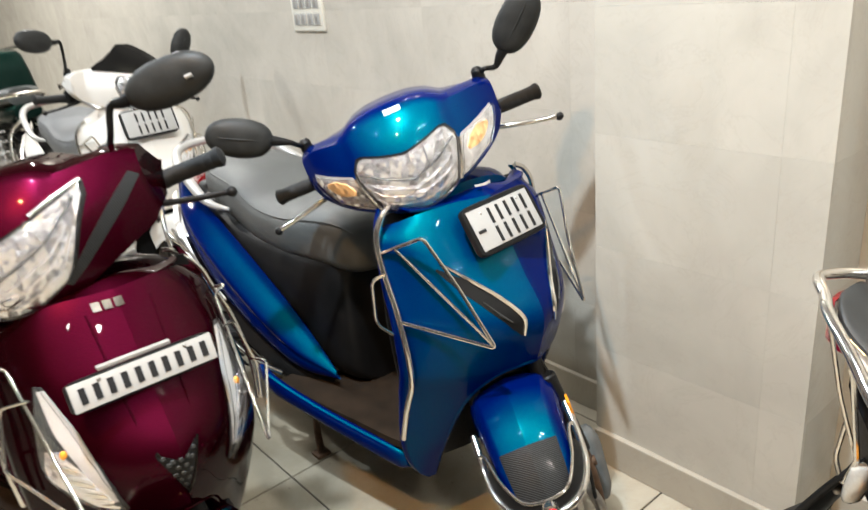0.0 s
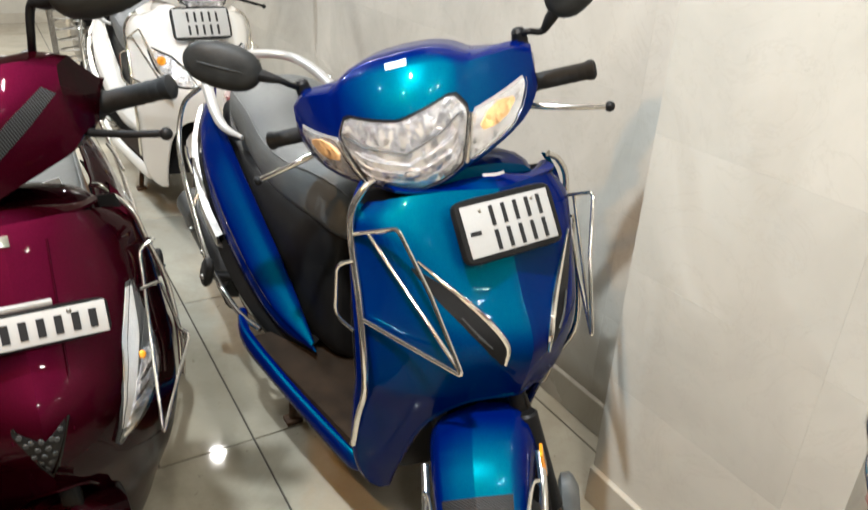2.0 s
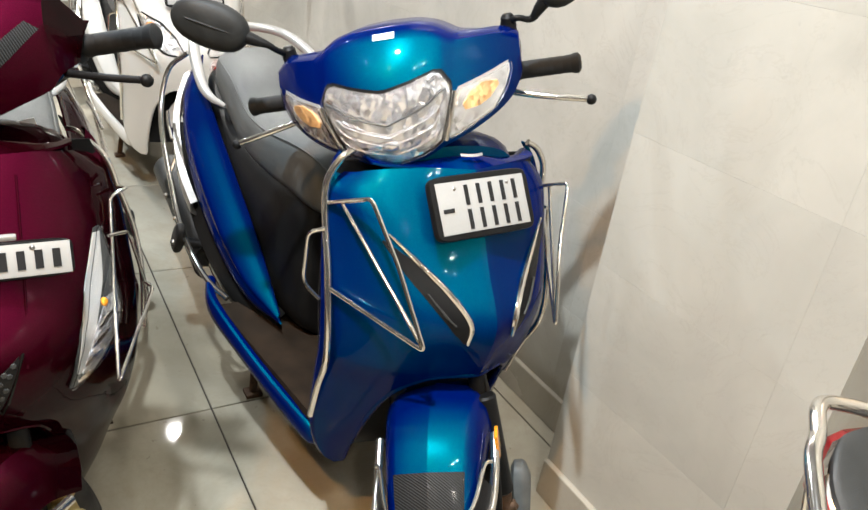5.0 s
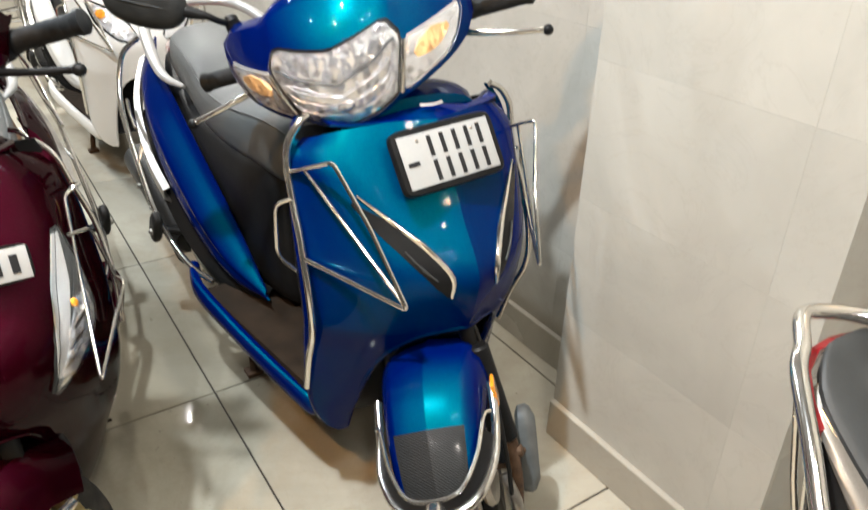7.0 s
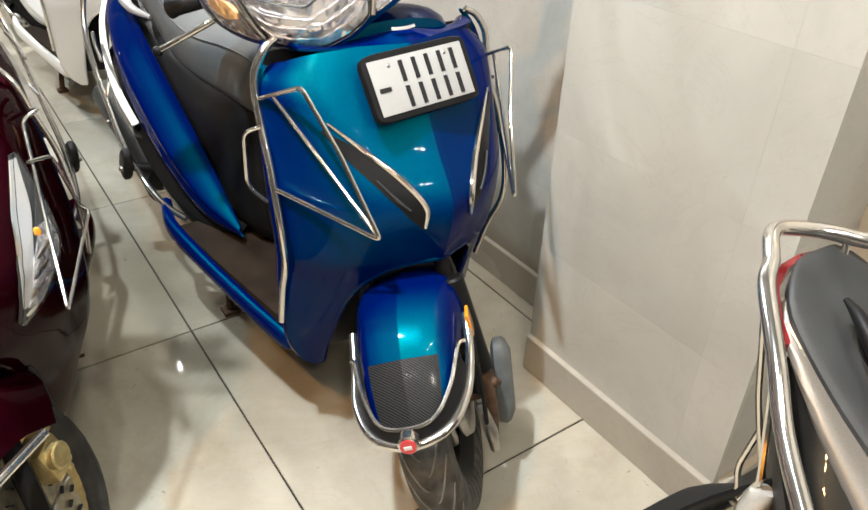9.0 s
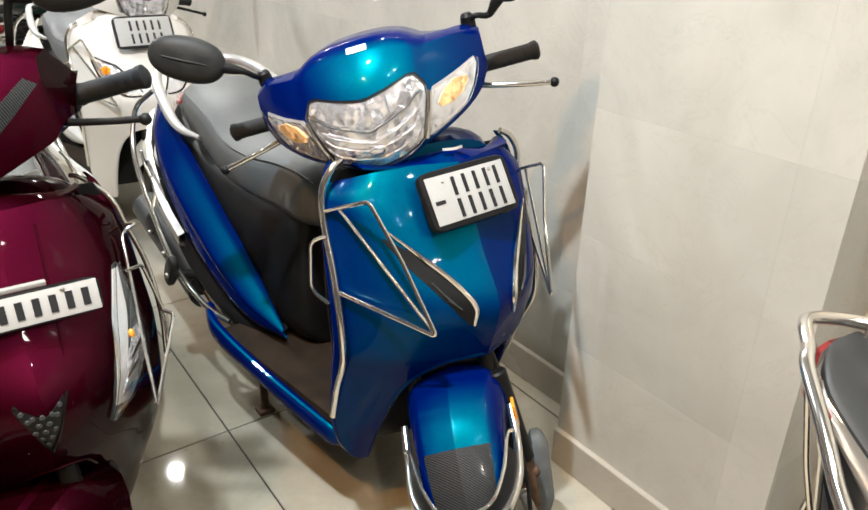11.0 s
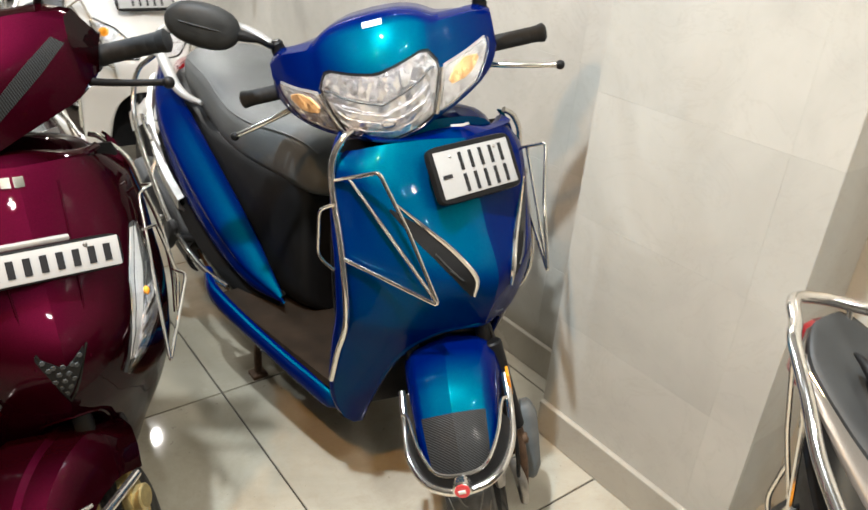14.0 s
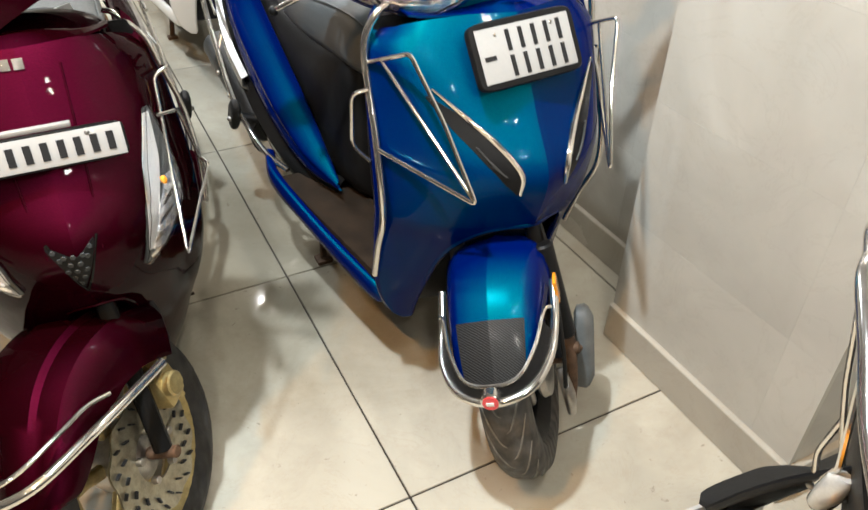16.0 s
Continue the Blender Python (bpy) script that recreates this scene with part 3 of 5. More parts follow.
def build_head(top, m, paint_mat, style):
    """Handlebar cover with lamp, indicators, grips, levers and mirrors, turned by m."""
    def add(name, bm, material, parent=top, label=""):
        bm.transform(m)
        return part(name, bm, material, parent, label)
    rings = []
    for x in np.linspace(-0.222, 0.222, 61):
        a = abs(x)
        lo = ease(a, (0, 0.05, 0.08, 0.13, 0.18, 0.205, 0.222), style["chin"])
        hi = ease(a, (0, 0.04, 0.08, 0.105, 0.116, 0.15, 0.19, 0.222), (1.087, 1.085, 1.076, 1.063, 1.056, 1.050, 1.042, 1.022))
        front = [(x, head_y(x, z), z) for z in np.linspace(lo, hi, 20)]
        k = 1 - 0.15 * a / 0.222
        back = [(x, head_y(x, hi) + 0.04 * k, hi + 0.004), (x, 0.345, hi - 0.012), (x, 0.385, hi - 0.05), (x, 0.395, 0.5 * (lo + hi)), (x, 0.36, lo + 0.03), (x, head_y(x, lo) + 0.05, lo + 0.002)]
        rings.append(front + back)
    head = add("head_cover", loft(rings), paint_mat)
    if style["sticker"]:
        add("sticker", columns(on_head, [(-0.010, 1.0775, 1.0855), (0.026, 1.0775, 1.0855)], 0.0006, 0.0005, 4, 3), STICKER, head)
    # headlamp
    lamp_rows = style["lamp"]
    grown = [(x * 1.05, a - 0.004, b + 0.005) for x, a, b in lamp_rows]
    bezel = add("headlamp", columns(on_head, grown, 0.0018, 0.006), BLACK, top, "clear headlamp with a faceted reflector")
    add("reflector", columns(on_head, lamp_rows, 0.0035, 0.004), BOWL, bezel)
    glass = add("lens", columns(on_head, lamp_rows, 0.0105, 0.0018), LENS, bezel)
    glass.visible_shadow = False
    wide = lamp_rows[-1][0]
    xs, los, his = ([r[i] for r in lamp_rows] for i in (0, 1, 2))
    top_of = lambda x: float(np.interp(x, xs, his))
    low_of = lambda x: float(np.interp(x, xs, los))
    chevron = lambda x: top_of(x) - 0.30 * (top_of(x) - low_of(x)) - 0.012 * (1 - abs(x) / wide)
    # a chevron light guide parts the lamp; bright cells above it, a fluted bowl below
    line = np.linspace(-0.93, 0.93, 15) * wide
    add("light_guide", tube([on_head(x, chevron(x), 0.0075) for x in line], 0.0017, 8), GUNGREY, bezel)
    for s in (1, -1):
        for a, b, tilt in ((0.06, 0.34, 0.004), (0.38, 0.62, -0.004), (0.66, 0.92, 0.005)):
            P = [[on_head(s * wide * (a + (b - a) * u), chevron(s * wide * (a + (b - a) * u)) * (1 - v) + (top_of(s * wide * (a + (b - a) * u)) - 0.004) * v + 0.004 * (1 - v), 0.0045 + tilt * (u - 0.5) + 0.004 * (v - 0.5)) for v in np.linspace(0.1, 0.95, 5)] for u in np.linspace(0, 1, 5)]
            add("bright_cell", sheet(P, -0.002 * s), FACET, bezel)
        strip = [on_head(s * x, z, 0.004) for x, z in style["strip"]]
        add("chrome_strip", tube(strip, 0.0042), CHROME, bezel)
    for k in (0.28, 0.55, 0.8):
        row = [on_head(x, low_of(x) * (1 - k) + (chevron(x) - 0.008) * k, 0.0065) for x in np.linspace(-0.8, 0.8, 13) * wide]
        add("bowl_step", tube(row, 0.0018, 6), FACET, bezel)
    add("bulb_cap", ball(on_head(0.0, 0.5 * (low_of(0) + chevron(0)), 0.006), 0.012, None, (1.3, 0.5, 0.8)), FACET, bezel)
    if style["indicator"]:
        for s in (1, -1):
            rows = style["indicator"] if s > 0 else [(-x, a, b) for x, a, b in reversed(style["indicator"])]
            ind = add("indicator", columns(on_head, [(x, a - 0.004, b + 0.004) for x, a, b in rows], 0.0015, 0.005), SILVER, top, "clear indicator with an amber bulb")
            glow = [(s * x, z) for x, z in ((0.122, 0.955), (0.150, 0.966), (0.178, 0.974))]
            add("amber_core", blade(on_head, glow, (0.005, 0.015, 0.015, 0.004), 0.0045, 0.002), PEACH, ind, "amber bulb cover")
            add("reflector", columns(on_head, rows, 0.0028, 0.001), FACET, ind)
            lens = add("lens", columns(on_head, rows, 0.0095, 0.0015), LENS, ind)
            lens.visible_shadow = False
    # bar, grips, levers
    for s in (1, -1):
        g = add("grip", lathe([(0, 0.205), (0.0155, 0.205), (0.0185, 0.213), (0.0165, 0.222), (0.0162, 0.31), (0.019, 0.318), (0.019, 0.325), (0.012, 0.330), (0, 0.330)], 20), RUBBER)
        g.data.transform(m @ Matrix.Translation((0, 0.38, 0.94)) @ Matrix.Scale(s, 4, (1, 0, 0)) @ m.inverted())
        for k in range(5):
            rg = add("grip_ring", lathe([(0.0162, 0.232 + k * 0.017), (0.0167, 0.236 + k * 0.017), (0.0167, 0.241 + k * 0.017), (0.0162, 0.245 + k * 0.017)], 20), RUBBER, g)
            rg.data.transform(m @ Matrix.Translation((0, 0.38, 0.94)) @ Matrix.Scale(s, 4, (1, 0, 0)) @ m.inverted())
        lever = [(s * 0.165, 0.335, 0.935), (s * 0.20, 0.305, 0.925), (s * 0.27, 0.287, 0.912), (s * 0.335, 0.283, 0.900)]
        lv = add("brake_lever", tube(lever, (0.008, 0.0065, 0.0055, 0.0055)), style["lever"])
        add("lever_end", ball((s * 0.338, 0.283, 0.899), 0.0095), BLACK, lv)
        add("switch_box", loft([oval((s * x, 0.368, 0.945), (0, 0.026 * k, 0), (0, 0, 0.03 * k), 3, 16) for x, k in ((0.17, 0.9), (0.19, 1.0), (0.206, 0.9), (0.21, 0.6))]), BLACK)
        # mirror
        base = (s * style["mirror_base"][0], *style["mirror_base"][1:])
        tip, up = style["mirror"][0 if s < 0 else 1]
        c = Vector((s * tip[0], tip[1], tip[2]))
        along = Vector((s * math.cos(radians(up)), -0.10, math.sin(radians(up)))).normalized()
        facing = Vector((-s * 0.12, -1, 0.10)).normalized()
        facing = (facing - along * facing.dot(along)).normalized()
        across = along.cross(facing)
        L, H = style["mirror_size"]
        rr = []
        for k, wd, th in ((-1.0, 0.18, 0.3), (-0.93, 0.46, 0.6), (-0.72, 0.80, 0.9), (-0.3, 1.0, 1.0), (0.2, 1.0, 1.0), (0.6, 0.86, 0.9), (0.86, 0.58, 0.65), (0.97, 0.30, 0.4), (1.0, 0.12, 0.2)):
            ring = oval((0, 0, 0), across * H * wd, facing * 0.021 * th, 2.0, 20)
            ring = [c + along * L * k + Vector(p) for p in ring]
            rr.append([tuple(p) for p in ring])
        mir = add("mirror", loft(rr, fine=2), CASING, top, "black oval rear-view mirror on a stalk")
        rib = [c + along * L * k + facing * (0.0215 * math.sqrt(max(0, 1 - k * k * 0.7))) for k in (-0.55, -0.1, 0.3, 0.6)]
        if style["rib"]:
            add("mirror_rib", tube([tuple(p - facing * 0.0008) for p in rib], 0.0022), CASING, mir)
        else:
            mark = [c + along * L * k + across * 0.004 + facing * 0.0195 for k in (0.42, 0.50, 0.58)]
            add("maker_mark", tube([tuple(p) for p in mark], 0.0035, 6), SILVER, mir)
        glass_c = c - facing * 0.012
        add("mirror_glass", disc(tuple(glass_c), tuple(glass_c - facing * 0.008), min(L, H) * 0.7), CHROME, mir)
        inner = c - along * L * 0.95
        mid1 = Vector(base) * 0.55 + inner * 0.45 + Vector((-s * 0.012, -0.01, 0.012))
        st = add("mirror_stalk", tube([base, tuple(Vector(base) + Vector((s * 0.006, -0.004, 0.03))), tuple(mid1), tuple(inner - along * 0.038), tuple(inner - along * 0.014), tuple(inner + along * 0.008)], (0.0065, 0.0062, 0.0055, 0.0062, 0.0105, 0.0130)), style["stalk"], top)
        add("stalk_boot", lathe([(0, -0.006), (0.0175, -0.006), (0.0170, 0.004), (0.0140, 0.020), (0.0150, 0.023), (0.0125, 0.036), (0.0130, 0.039), (0.0085, 0.045), (0, 0.046)], 18, "z"), BLACK, st).data.transform(m @ Matrix.Translation(base) @ m.inverted())
    return head


FENDER = ((0.12, 0.42, 0.090), (0.05, 0.468, 0.092), (-0.01, 0.486, 0.088), (-0.06, 0.487, 0.083), (-0.11, 0.475, 0.079), (-0.155, 0.448, 0.075), (-0.20, 0.408, 0.071), (-0.232, 0.372, 0.064), (-0.240, 0.360, 0.055))
AXLE_Y, WHEEL_X = -0.055, 0.010


def build_front_wheel(top, m, paint_mat, disc_brake, film, flash, wide=1.0, lift=0.0):
    m = m @ Matrix.Translation((WHEEL_X, 0, 0))
    def add(name, bm, material, parent=top, label=""):
        bm.transform(m)
        return part(name, bm, material, parent, label)
    axle = Matrix.Translation((0, AXLE_Y, 0.225))
    line = spline([(0, y, z) for y, z, _ in FENDER], 30)
    w = np.interp(np.linspace(0, 1, 30), np.linspace(0, 1, len(FENDER)), [r[2] for r in FENDER])
    tan = np.gradient(line, axis=0)
    tan /= np.linalg.norm(tan, axis=1, keepdims=True)
    inward = np.cross(tan, (1, 0, 0))
    inward *= np.sign(((np.array([0, 0, 0.2]) - line) * inward).sum(1))[:, None]
    P, deep = [], np.interp(np.linspace(0, 1, 30), (0, 0.5, 0.8, 0.92, 1), (0.10, 0.095, 0.055, 0.03, 0.012))
    prof = [(-1.05, 1.0), (-1.04, 0.6), (-0.98, 0.28), (-0.78, 0.055), (-0.72, 0.028), (-0.38, 0.006), (0, 0), (0.38, 0.006), (0.72, 0.028), (0.78, 0.055), (0.98, 0.28), (1.04, 0.6), (1.05, 1.0)]
    if film:
        # a crest along the middle, with a flat facet to each side
        half = [(1.05, 1.0), (1.04, 0.66), (0.98, 0.36), (0.80, 0.165), (0.72, 0.128), (0.38, 0.060), (0.02, 0.003)]
        prof = [(-a, b) for a, b in half] + [(0, 0)] + half[::-1]
    if disc_brake:
        # a raised band along the middle, stepping down to the sides
        half = [(1.05, 1.0), (1.04, 0.62), (0.98, 0.32), (0.84, 0.15), (0.62, 0.115), (0.44, 0.10), (0.36, 0.02)]
        prof = [(-a, b) for a, b in half] + [(0, 0)] + half[::-1]
    prof = [(wide * a, b) for a, b in prof]
    for c, n, k, d in zip(line, inward, w, deep):
        P.append([c + np.array((k * a, 0, 0)) + n * d * b for a, b in prof])
    P = np.array(P)
    fender = add("front_fender", sheet(P, 0.004), paint_mat)
    if film:
        Q = P[18:29, 3:len(prof) - 3] - inward[18:29, None] * 0.0058
        add("carbon_patch", sheet(Q, 0.001), CARBON, fender, "carbon-look film")
    outer = [(-0.104, -0.045, 0.425), (-0.103, -0.11, 0.395), (-0.094, -0.19, 0.385), (-0.060, -0.25, 0.378), (0, -0.272, 0.376), (0.060, -0.25, 0.378), (0.094, -0.19, 0.385), (0.103, -0.11, 0.395), (0.104, -0.045, 0.425)]
    inner = [(-0.101, -0.11, 0.425), (-0.090, -0.125, 0.43), (-0.074, -0.19, 0.415), (-0.045, -0.245, 0.405), (0, -0.258, 0.403), (0.045, -0.245, 0.405), (0.074, -0.19, 0.415), (0.090, -0.125, 0.43), (0.101, -0.11, 0.425)]
    if lift:
        half = [(0.125, 0.02, 0.365), (0.118, -0.09, 0.395), (0.105, -0.16, 0.41), (0.065, -0.24, 0.415)]
        outer = [(-x, y, z) for x, y, z in half] + [(0, -0.268, 0.415)] + half[::-1]
        half = [(0.113, -0.085, 0.42), (0.100, -0.12, 0.435), (0.085, -0.17, 0.44), (0.05, -0.235, 0.44)]
        inner = [(-x, y, z) for x, y, z in half] + [(0, -0.258, 0.44)] + half[::-1]
    g = add("fender_guard", tube(outer, 0.0078, 12), CHROME, top, "chrome bar round the fender")
    add("thin_guard", tube(inner, 0.0036, 8), CHROME, g)
    bow = spline(inner, 25)
    low = spline(outer, 25)
    if not lift:
        add("guard_plate", sheet([[p * (1 - k) + q * k for k in (0.08, 0.5, 0.95)] for p, q in zip(bow[4:21], low[4:21])], 0.002), BLACK, g)
    if flash:
        b = disc((0, -0.262, 0.388), (0, -0.284, 0.392), 0.0175, 0.003, 24)
        badge = add("round_badge", b, CHROME, g, "round red badge in a chrome ring")
        add("badge_face", disc((0, -0.283, 0.392), (0, -0.286, 0.3925), 0.0135, 0.0005, 24), BADGE, badge)
        add("badge_mark", box((-0.007, -0.2875, 0.388), (0.006, -0.2855, 0.396), 0.001), STICKER, badge)
    # wheel
    wheel = new("front_wheel")
    wheel.parent = top
    R, W = 0.225, 0.046
    tyre = lathe([(0.155, -0.034), (0.165, -0.043), (0.19, -W), (0.207, -0.041), (0.219, -0.027), (0.2245, -0.010), (0.2245, 0.010), (0.219, 0.027), (0.207, 0.041), (0.19, W), (0.165, 0.043), (0.155, 0.034), (0.150, 0), (0.155, -0.034)], 56)
    tyre.transform(axle)
    add("tyre", tyre, BLACKTYRE if disc_brake else TYRE, wheel)
    tread = bmesh.new()
    for i in range(22):
        for s in (1, -1):
            rib = []
            for k in np.linspace(0, 1, 7):
                side, turn = s * (0.003 + 0.036 * k), radians((i + (0.5 if s > 0 else 0)) * 360 / 22 + 24 * k ** 1.6)
                r = float(np.interp(abs(side), (0, 0.010, 0.027, 0.041), (0.2246, 0.2246, 0.2192, 0.2072)))
                rib.append((side, r * math.sin(turn), r * math.cos(turn)))
            join(tread, tube(rib, (0.0008, 0.0018, 0.0020, 0.0018, 0.0012), 5))
    tread.transform(axle)
    add("tread_ribs", tread, BLACKTYRE if disc_brake else DUST, wheel)
    rim = lathe([(0.152, -0.033), (0.158, -0.036), (0.158, -0.030), (0.145, -0.022), (0.138, 0), (0.145, 0.022), (0.158, 0.030), (0.158, 0.036), (0.152, 0.033), (0.130, 0.012), (0.130, -0.012), (0.152, -0.033)], 40)
    rim.transform(axle)
    add("rim", rim, BRASS if disc_brake else BLACK, wheel)
    hub = lathe([(0, -0.045), (0.03, -0.045), (0.055, -0.035), (0.062, -0.015), (0.062, 0.02), (0.05, 0.035), (0.03, 0.045), (0, 0.045)], 28)
    hub.transform(axle)
    add("hub", hub, STEEL, wheel)
    for i in range(6):
        sp = loft([oval((x, 0, r), (0.010, 0, 0), (0, k, 0), 2.5, 10) for x, r, k in ((0, 0.05, 0.014), (0, 0.1, 0.011), (0, 0.14, 0.016))])
        sp.transform(axle @ Matrix.Rotation(radians(60 * i), 4, "X"))
        add("spoke", sp, BRASS if disc_brake else STEEL, wheel)
    for s in (1, -1):
        leg = [(s * 0.072, 0.10, 0.62), (s * 0.074, 0.055, 0.50), (s * 0.080, 0.0, 0.37), (s * 0.084, AXLE_Y, 0.235)]
        add("fork_leg", tube(leg, 0.016), BLACK if not disc_brake else SMOKE)
        add("axle_nut", disc((s * 0.05, AXLE_Y, 0.225), (s * 0.108, AXLE_Y, 0.225), 0.011), RUSTY)
    if disc_brake:
        d = bmesh.new()
        rr = [0.048, 0.062, 0.088, 0.108]
        rows = []
        for a in np.linspace(0, 2 * math.pi, 61):
            wave = 0.004 * math.cos(10 * a)
            rows.append([(0.062, AXLE_Y + (r + (wave if i == 3 else 0)) * math.cos(a), 0.225 + (r + (wave if i == 3 else 0)) * math.sin(a)) for i, r in enumerate(rr)])
        dd = add("brake_disc", sheet(rows, 0.004, d), DISC, wheel, "slotted dull gold brake disc")
        for i in range(16):
            for r, long, lean in ((0.080, 0.0065, 40), (0.097, 0.006, 40)):
                a = 2 * math.pi * (i + (0.5 if r > 0.09 else 0)) / 16
                slot = box((0.0603, -long, -0.0016), (0.0677, long, 0.0016), 0.0012)
                slot.transform(Matrix.Translation((0, AXLE_Y + r * math.cos(a), 0.225 + r * math.sin(a))) @ Matrix.Rotation(a + radians(lean), 4, "X"))
                add("disc_slot", slot, INK, dd)
        for i in range(5):
            a = 2 * math.pi * i / 5
            add("disc_bolt", disc((0.06, AXLE_Y + 0.045 * math.cos(a), 0.225 + 0.045 * math.sin(a)), (0.073, AXLE_Y + 0.045 * math.cos(a), 0.225 + 0.045 * math.sin(a)), 0.007, 0.001, 10), STEEL, dd)
        cal = box((0.05, 0.050, 0.262), (0.098, 0.102, 0.330), 0.008)
        disc((0.09, 0.074, 0.302), (0.112, 0.074, 0.302), 0.022, 0.003, 20, cal)
        box((0.06, 0.09, 0.325), (0.09, 0.115, 0.345), 0.004, cal)
        disc((0.085, 0.06, 0.335), (0.085, 0.06, 0.352), 0.007, 0.001, 10, cal)
        disc((0.085, 0.092, 0.248), (0.085, 0.092, 0.262), 0.007, 0.001, 10, cal)
        cal.transform(Matrix.Translation((0, AXLE_Y + 0.01, 0)))
        add("brake_caliper", cal, BRASS, top, "golden brake caliper")
        add("brake_hose", tube([(0.085, 0.10, 0.34), (0.088, 0.115, 0.42), (0.07, 0.09, 0.52), (0.05, 0.1, 0.62)], 0.005), RUBBER)
    else:
        fore = Matrix.Translation((0, AXLE_Y, 0))
        link = bmesh.new()
        tube([(0.102, 0.012, 0.25), (0.102, -0.005, 0.225), (0.100, -0.028, 0.19), (0.096, -0.05, 0.165)], (0.012, 0.013, 0.011, 0.008), bm=link)
        link.transform(fore)
        add("suspension_link", link, RUSTY)
        add("shock_absorber", disc((0.100, 0.020 + AXLE_Y, 0.268), (0.088, 0.075 + AXLE_Y, 0.46), 0.021, 0.004, 18), BLACK)
        add("shock_collar", disc((0.101, 0.014 + AXLE_Y, 0.248), (0.100, 0.020 + AXLE_Y, 0.268), 0.016, 0.003, 16), RUSTY)
        add("link_bolt", disc((0.085, 0.010 + AXLE_Y, 0.240), (0.122, 0.010 + AXLE_Y, 0.240), 0.012, 0.002, 12), RUSTY)
        drum = lathe([(0, 0.04), (0.07, 0.04), (0.075, 0.046), (0.07, 0.058), (0.03, 0.064), (0, 0.064)], 30)
        drum.transform(axle)
        add("brake_drum", drum, STEEL, wheel)
        add("brake_arm", tube([(0.082, -0.025 + AXLE_Y, 0.225), (0.092, -0.055 + AXLE_Y, 0.18), (0.09, -0.06 + AXLE_Y, 0.13)], (0.010, 0.013, 0.009)), STEEL)
        add("brake_cable", tube([(0.085, -0.058 + AXLE_Y, 0.17), (0.10, -0.03 + AXLE_Y, 0.30), (0.095, 0.03, 0.45), (0.06, 0.09, 0.6)], 0.0042), RUBBER)
        pad = loft([oval((x, 0, 0), (0, 0.036 * k, 0), (0, 0, 0.088 * k), 3.4, 26) for x, k in ((0.120, 0.80), (0.126, 0.97), (0.142, 1.0), (0.150, 0.94), (0.160, 0.70))])
        pad.transform(Matrix.Translation((0.124, 0.018, 0.172)) @ Matrix.Rotation(radians(8), 4, "Y") @ Matrix.Rotation(radians(-31), 4, "X") @ Matrix.Translation((-0.142, 0, 0)))
        pd = add("side_pad", pad, PAD, top, "dark grey rubber pad on the axle")
        add("pad_arm", disc((0.09, AXLE_Y + 0.03, 0.2), (0.128, 0.008, 0.19), 0.010), RUSTY, pd)
        if flash:
            add("reflector", box((0.106, -0.075, 0.395), (0.113, -0.045, 0.445), 0.003), AMBER, top, "amber side reflector")


SEAT = ((0.462, 0.080, 0.712, 0.64), (0.483, 0.122, 0.750, 0.62), (0.525, 0.142, 0.768, 0.61), (0.62, 0.152, 0.764, 0.61), (0.78, 0.160, 0.742, 0.60), (0.92, 0.165, 0.748, 0.61), (1.06, 0.160, 0.788, 0.64), (1.24, 0.144, 0.803, 0.68), (1.32, 0.10, 0.79, 0.70), (1.345, 0.05, 0.775, 0.72))


